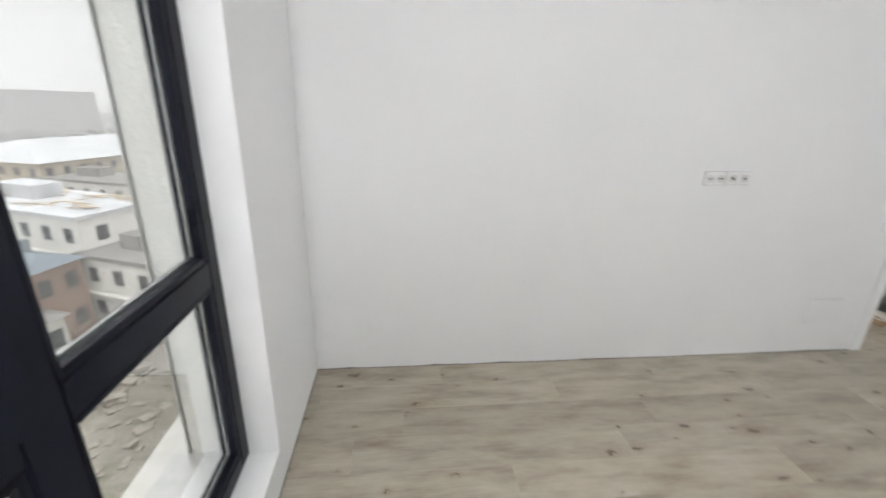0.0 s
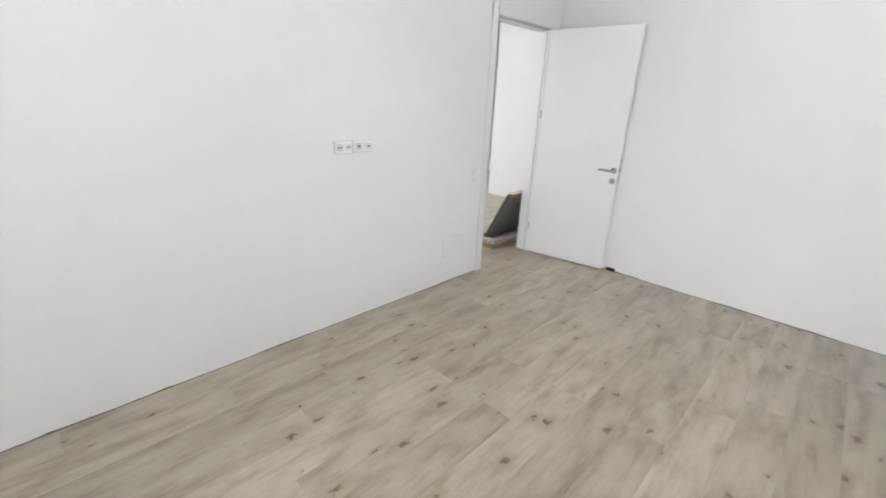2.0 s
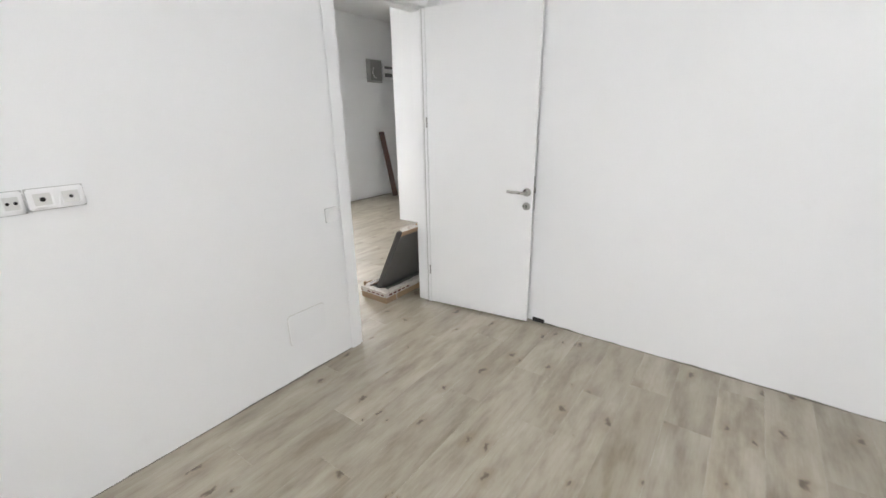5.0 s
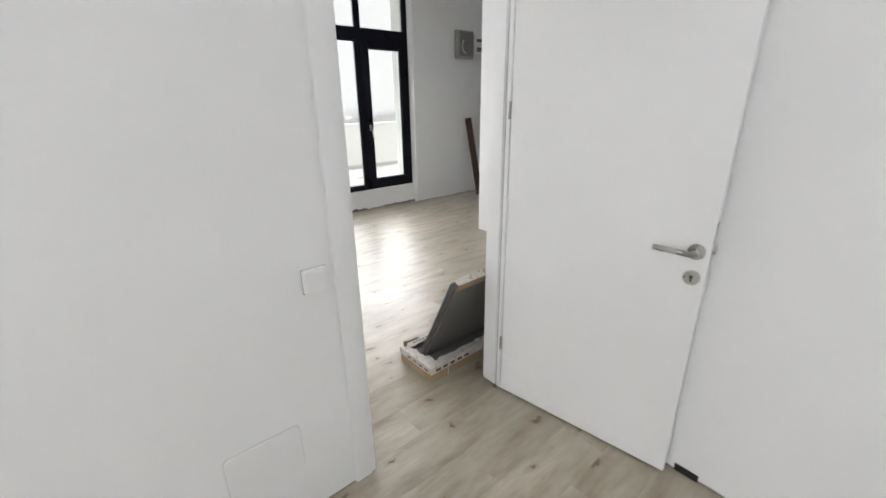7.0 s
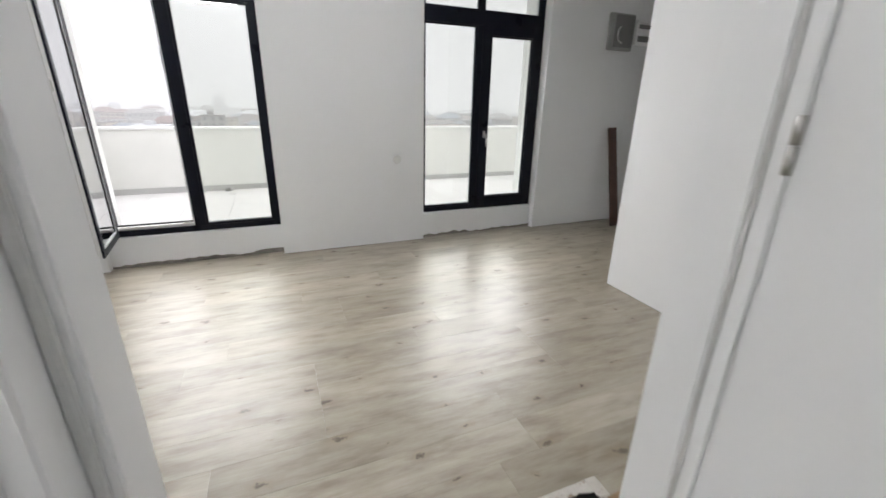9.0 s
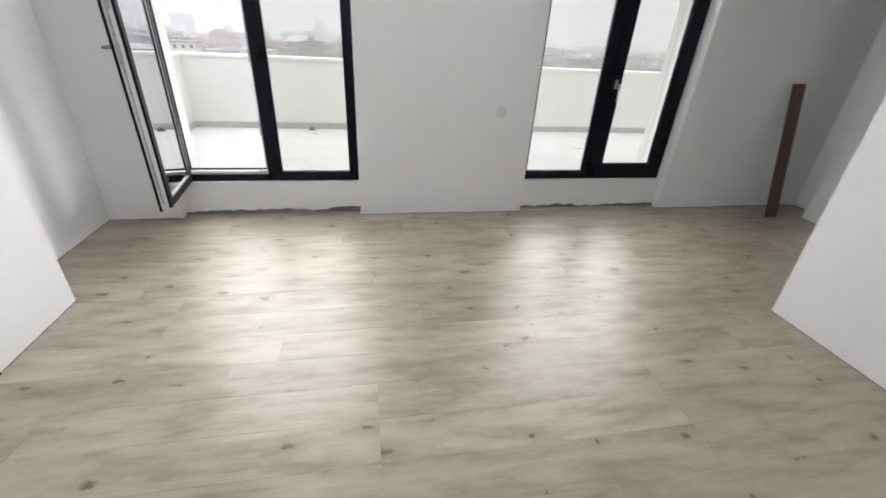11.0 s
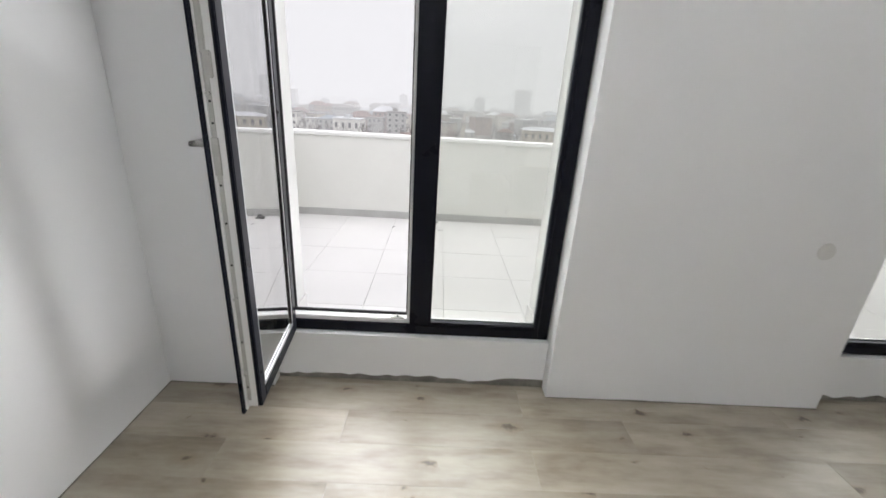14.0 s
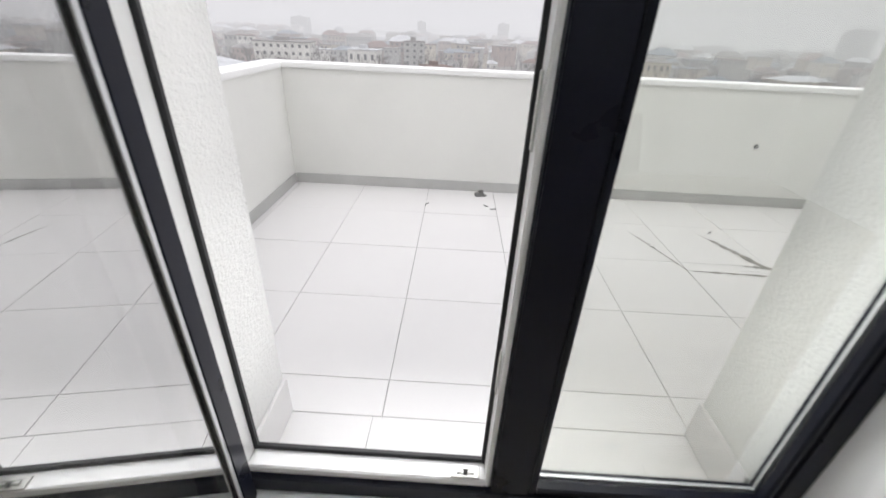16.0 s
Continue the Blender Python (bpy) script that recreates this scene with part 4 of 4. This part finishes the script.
house(-78.4, 110.4, 46, 30, 11.0, 72.5, WALLS[4], ROOFS[0], 0.11, 3, "long office building with a pale metal roof", "office_building")
house(-62, 86, 22, 9, 8.0, -18, WALLS[0], ROOFS[3], 0, 2, "low white house behind the planked roof")
house(-215, 235, 100, 18, 25, 40, WALLS[2], ROOFS[3], 0, 8, "grey block of flats in the fog", "block_of_flats")
house(-330, 230, 70, 18, 32, 60, WALLS[2], ROOFS[3], 0, 10, "grey block of flats in the fog", "block_of_flats")
# in front of the balcony
rng = random.Random(17)
TAKEN = [(-86, 222, 30, 16), (-46, 212, 17, 12), (-27, 250, 20, 14), (58, 215, 34, 14), (92, 236, 26, 12), (150, 205, 24, 12)]
house(-86, 222, 26, 16, 13, 8, WALLS[0], ROOFS[3], 0, 4, "white four-storey block with a flat roof", "office_building")
house(-45, 212, 13, 12, 11.5, -4, WALLS[0], ROOFS[0], 0, 2, "white flat-roofed house in the fog")
house(-26, 250, 11, 12, 14.5, 6, WALLS[2], ROOFS[3], 0, 5, "unfinished grey concrete house", "office_building")
house(58, 215, 34, 13, 11, -6, WALLS[1], ROOFS[0], 0.12, 2, "cream two-storey house with pale roof")
house(92, 236, 26, 11, 11, 4, WALLS[1], ROOFS[3], 0.2, 2, "cream house with a dark roof")
house(150, 205, 24, 12, 8, 14, WALLS[1], ROOFS[0], 0.15, 2, "cream house with small dark windows")
for k in range(330):
    y = 185 + 300 * rng.random()
    x = rng.uniform(-0.95, 1.45) * y
    if any(abs(x - q) < w / 2 + 14 and -30 < y - p < 16 for q, p, w, d in TAKEN):
        continue
    st = rng.choice((1, 1, 1, 2, 2, 2))
    w, d = rng.uniform(8, 17), rng.uniform(7, 11)
    TAKEN.append((x, y, w * 0.2, d))
    house(x, y, w, d, 2.9 * st + rng.uniform(0.3, 2.2), rng.uniform(-30, 30), rng.choice(WALLS + WALLS[:1] + WALLS[2:3]), rng.choice(ROOFS + ROOFS[1:]), rng.choice((0, 0.2, 0.28, 0.34)), st, "small town house half lost in fog")
for x, y, w, h in ((118, 640, 18, 40), (430, 520, 24, 36), (520, 500, 30, 38), (-60, 680, 12, 25), (60, 690, 16, 27), (210, 690, 30, 26), (-230, 660, 24, 24)):
    house(x, y, w, 18, h, rng.uniform(-10, 10), WALLS[2], ROOFS[3], 0, int(h / 3), "tower block faint in the fog", "block_of_flats")


def far_houses():
    """The roofs behind, too far off to tell apart."""
    bm, r = bmesh.new(), random.Random(23)
    for k in range(900):
        y = 270 + 380 * r.random()
        x, w, d, h = r.uniform(-0.95, 1.45) * y, r.uniform(7, 18), r.uniform(7, 12), r.choice((3.4, 5.8, 6.4, 8.8, 11.5)) + r.uniform(0, 1.5)
        m, first = pose(x, y, GZ, 0, 0, r.uniform(-35, 35)), len(bm.verts)
        top = r.choice((0.4, 0.4, 2.4, 3.2))
        inset, mr = (0.0, 0.5, 5 + r.randrange(4))[0 if top < 1 else 1], 5 + r.randrange(4)
        slab(bm, -w / 2, w / 2, -d / 2, d / 2, -0.2, h, r.choice((0, 1, 2, 2, 3, 4)))
        low = [bm.verts.new(p) for p in ((-w / 2 - 0.4, -d / 2 - 0.4, h), (w / 2 + 0.4, -d / 2 - 0.4, h), (w / 2 + 0.4, d / 2 + 0.4, h), (-w / 2 - 0.4, d / 2 + 0.4, h))]
        high = [bm.verts.new((v.co.x * (1 - inset), v.co.y * (1 - inset * 1.8), h + top)) for v in low]
        for i in range(4):
            bm.faces.new((low[i], low[(i + 1) % 4], high[(i + 1) % 4], high[i])).material_index = mr
        bm.faces.new(high).material_index = mr
        for i in range(int(w / 3)):
            slab(bm, -w / 2 + 3 * i + 0.9, -w / 2 + 3 * i + 2.1, -d / 2 - 0.06, -d / 2, h - 2.2, h - 0.8, 9)
        bm.verts.ensure_lookup_table()
        for v in bm.verts[first:]:
            v.co = m @ v.co
    return tagged(finish(bm, "far_houses", WALLS + ROOFS + [PANE]), "many small houses fading into the fog", "houses", kind="stuff")


far_houses()


def bare_trees():
    """Leafless winter trees between the houses: trunk, limbs and twigs."""
    bm, r = bmesh.new(), random.Random(4)
    for k in range(1200):
        y = 180 + 360 * r.random()
        x = r.uniform(-0.95, 1.45) * y
        h = r.uniform(6, 14)
        base = Vector((x, y, GZ))
        top = base + Vector((r.uniform(-0.6, 0.6), r.uniform(-0.6, 0.6), h * 0.55))
        tube(bm, base, top, 0.28, 0.15, sides=4, caps=False)
        for j in range(9):
            a = base.lerp(top, r.uniform(0.5, 1.0))
            b = a + Vector((r.uniform(-1, 1), r.uniform(-1, 1), r.uniform(0.5, 1.3))) * h * 0.28
            tube(bm, a, b, 0.10, 0.05, sides=3, caps=False)
            for i in range(4):
                c = a.lerp(b, r.uniform(0.4, 1.0))
                d = c + Vector((r.uniform(-1, 1), r.uniform(-1, 1), r.uniform(0.1, 1.1))) * h * 0.14
                tube(bm, c, d, 0.05, 0.02, sides=3, caps=False)
    return tagged(finish(bm, "bare_trees", BARK), "leafless grey winter trees between the houses", "trees", kind="stuff")


BARK = surface("grey_bark", (0.11, 0.095, 0.08), 0.95, vary=0.2)
bare_trees()


def rubble():
    bm, r = bmesh.new(), random.Random(9)
    for k in range(2600):
        x, y, s = r.uniform(-60, -8), r.uniform(6, 60), r.uniform(0.08, 0.5) * (2.4 if r.random() < 0.06 else 1)
        m = pose(x, y, GZ + s * 0.15, r.uniform(-20, 20), r.uniform(-20, 20), r.uniform(0, 180))
        n0 = len(bm.verts)
        slab(bm, -s * 0.7, s * 0.7, -s * 0.5, s * 0.5, -s * 0.25, s * 0.25)
        bm.verts.ensure_lookup_table()
        for v in bm.verts[n0:]:
            v.co = m @ (v.co + Vector((r.uniform(-0.15, 0.15), r.uniform(-0.15, 0.15), r.uniform(-0.1, 0.1))) * s)
    return tagged(finish(bm, "rubble", surface("broken_concrete", (0.30, 0.28, 0.25), 0.95, vary=0.2, coarse=0.5, fine=8)), "heaps of broken concrete and bricks in the yard", "rubble", kind="stuff")


rubble()
# nested glowing shells put the fog's haze over the town
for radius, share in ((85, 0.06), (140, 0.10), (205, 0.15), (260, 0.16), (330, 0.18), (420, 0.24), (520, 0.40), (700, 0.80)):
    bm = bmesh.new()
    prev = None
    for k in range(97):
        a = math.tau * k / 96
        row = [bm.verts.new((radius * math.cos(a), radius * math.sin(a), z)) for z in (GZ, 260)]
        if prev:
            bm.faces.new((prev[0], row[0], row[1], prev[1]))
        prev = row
    veil = tagged(finish(bm, "backdrop", glow_veil(share)), "glowing see-through veil, fog haze painted in by distance", "fog", kind="structure")
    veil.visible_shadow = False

# ---------------------------------------------------------------- pieces of floors, last
PLANK_W, GAP = 0.192, 0.0002


def plank_mesh(length):
    bm = bmesh.new()
    slab(bm, GAP, length - GAP, GAP, PLANK_W - GAP, -0.0090, 0.0)
    bmesh.ops.bevel(bm, geom=[e for e in bm.edges if all(v.co.z > -0.001 for v in e.verts)], offset=0.0005, segments=1, affect="EDGES")
    me = bpy.data.meshes.new("plank")
    bm.to_mesh(me)
    bm.free()
    me.materials.append(OAK)
    return me


def lay_boards():
    full, r = 1.285, random.Random(3)
    meshes = {}
    y = -2.86
    while y < FARY + 0.1:
        x0, x1 = (-3.75, 1.05) if y < -0.12 else (-3.75, 4.5) if y < 0.0 else (-1.9, 4.5)
        x = x0 - r.choice((0.15, 0.4, 0.62, 0.85, 1.05))
        while x < x1:
            ln = round(min(x + full, x1) - max(x, x0), 4)
            if ln > 0.12:
                if ln not in meshes:
                    meshes[ln] = plank_mesh(ln)
                ob = new("plank", meshes[ln])
                ob.location = (max(x, x0), y, 0)
                ob.parent = floor
            x += full
        y += PLANK_W


lay_boards()

TILE = 0.4995


def tile_mesh(w, d):
    bm = bmesh.new()
    slab(bm, -w / 2 + 0.0014, w / 2 - 0.0014, -d / 2 + 0.0014, d / 2 - 0.0014, -0.006, 0.0)
    bmesh.ops.bevel(bm, geom=[e for e in bm.edges if all(v.co.z > -0.001 for v in e.verts)], offset=0.001, segments=1, affect="EDGES")
    me = bpy.data.meshes.new("tile")
    bm.to_mesh(me)
    bm.free()
    me.materials.append(PORCELAIN)
    return me


def lay_tiles():
    meshes = {}
    xs = [PXL + 0.002] + [-0.83 + TILE * k for k in range(-2, 18) if PXL < -0.83 + TILE * k < 7.9] + [7.9]
    ys = [OUTY - 0.001] + [4.212 + TILE * k for k in range(0, 5) if 4.212 + TILE * k < PY - 0.03] + [PY - 0.002]
    cells = [(xs[i], xs[i + 1], ys[j], ys[j + 1]) for i in range(len(xs) - 1) for j in range(len(ys) - 1)]
    for a, b in (W1, W2):
        cuts = [a + 0.031] + [v - 0.03 for v in xs if a + 0.1 < v - 0.03 < b - 0.1] + [b - 0.031]
        cells += [(cuts[i], cuts[i + 1], FRAMEY + 0.076, OUTY - 0.001) for i in range(len(cuts) - 1)]
    r = random.Random(8)
    for x0, x1, y0, y1 in cells:
        key = (round(x1 - x0, 3), round(y1 - y0, 3))
        if key not in meshes:
            meshes[key] = tile_mesh(*key)
        ob = new("tile", meshes[key])
        ob.parent = bal
        ob.location = Vector(((x0 + x1) / 2, (y0 + y1) / 2, BZ + r.uniform(-0.0006, 0.0006))) - bal.location


lay_tiles()
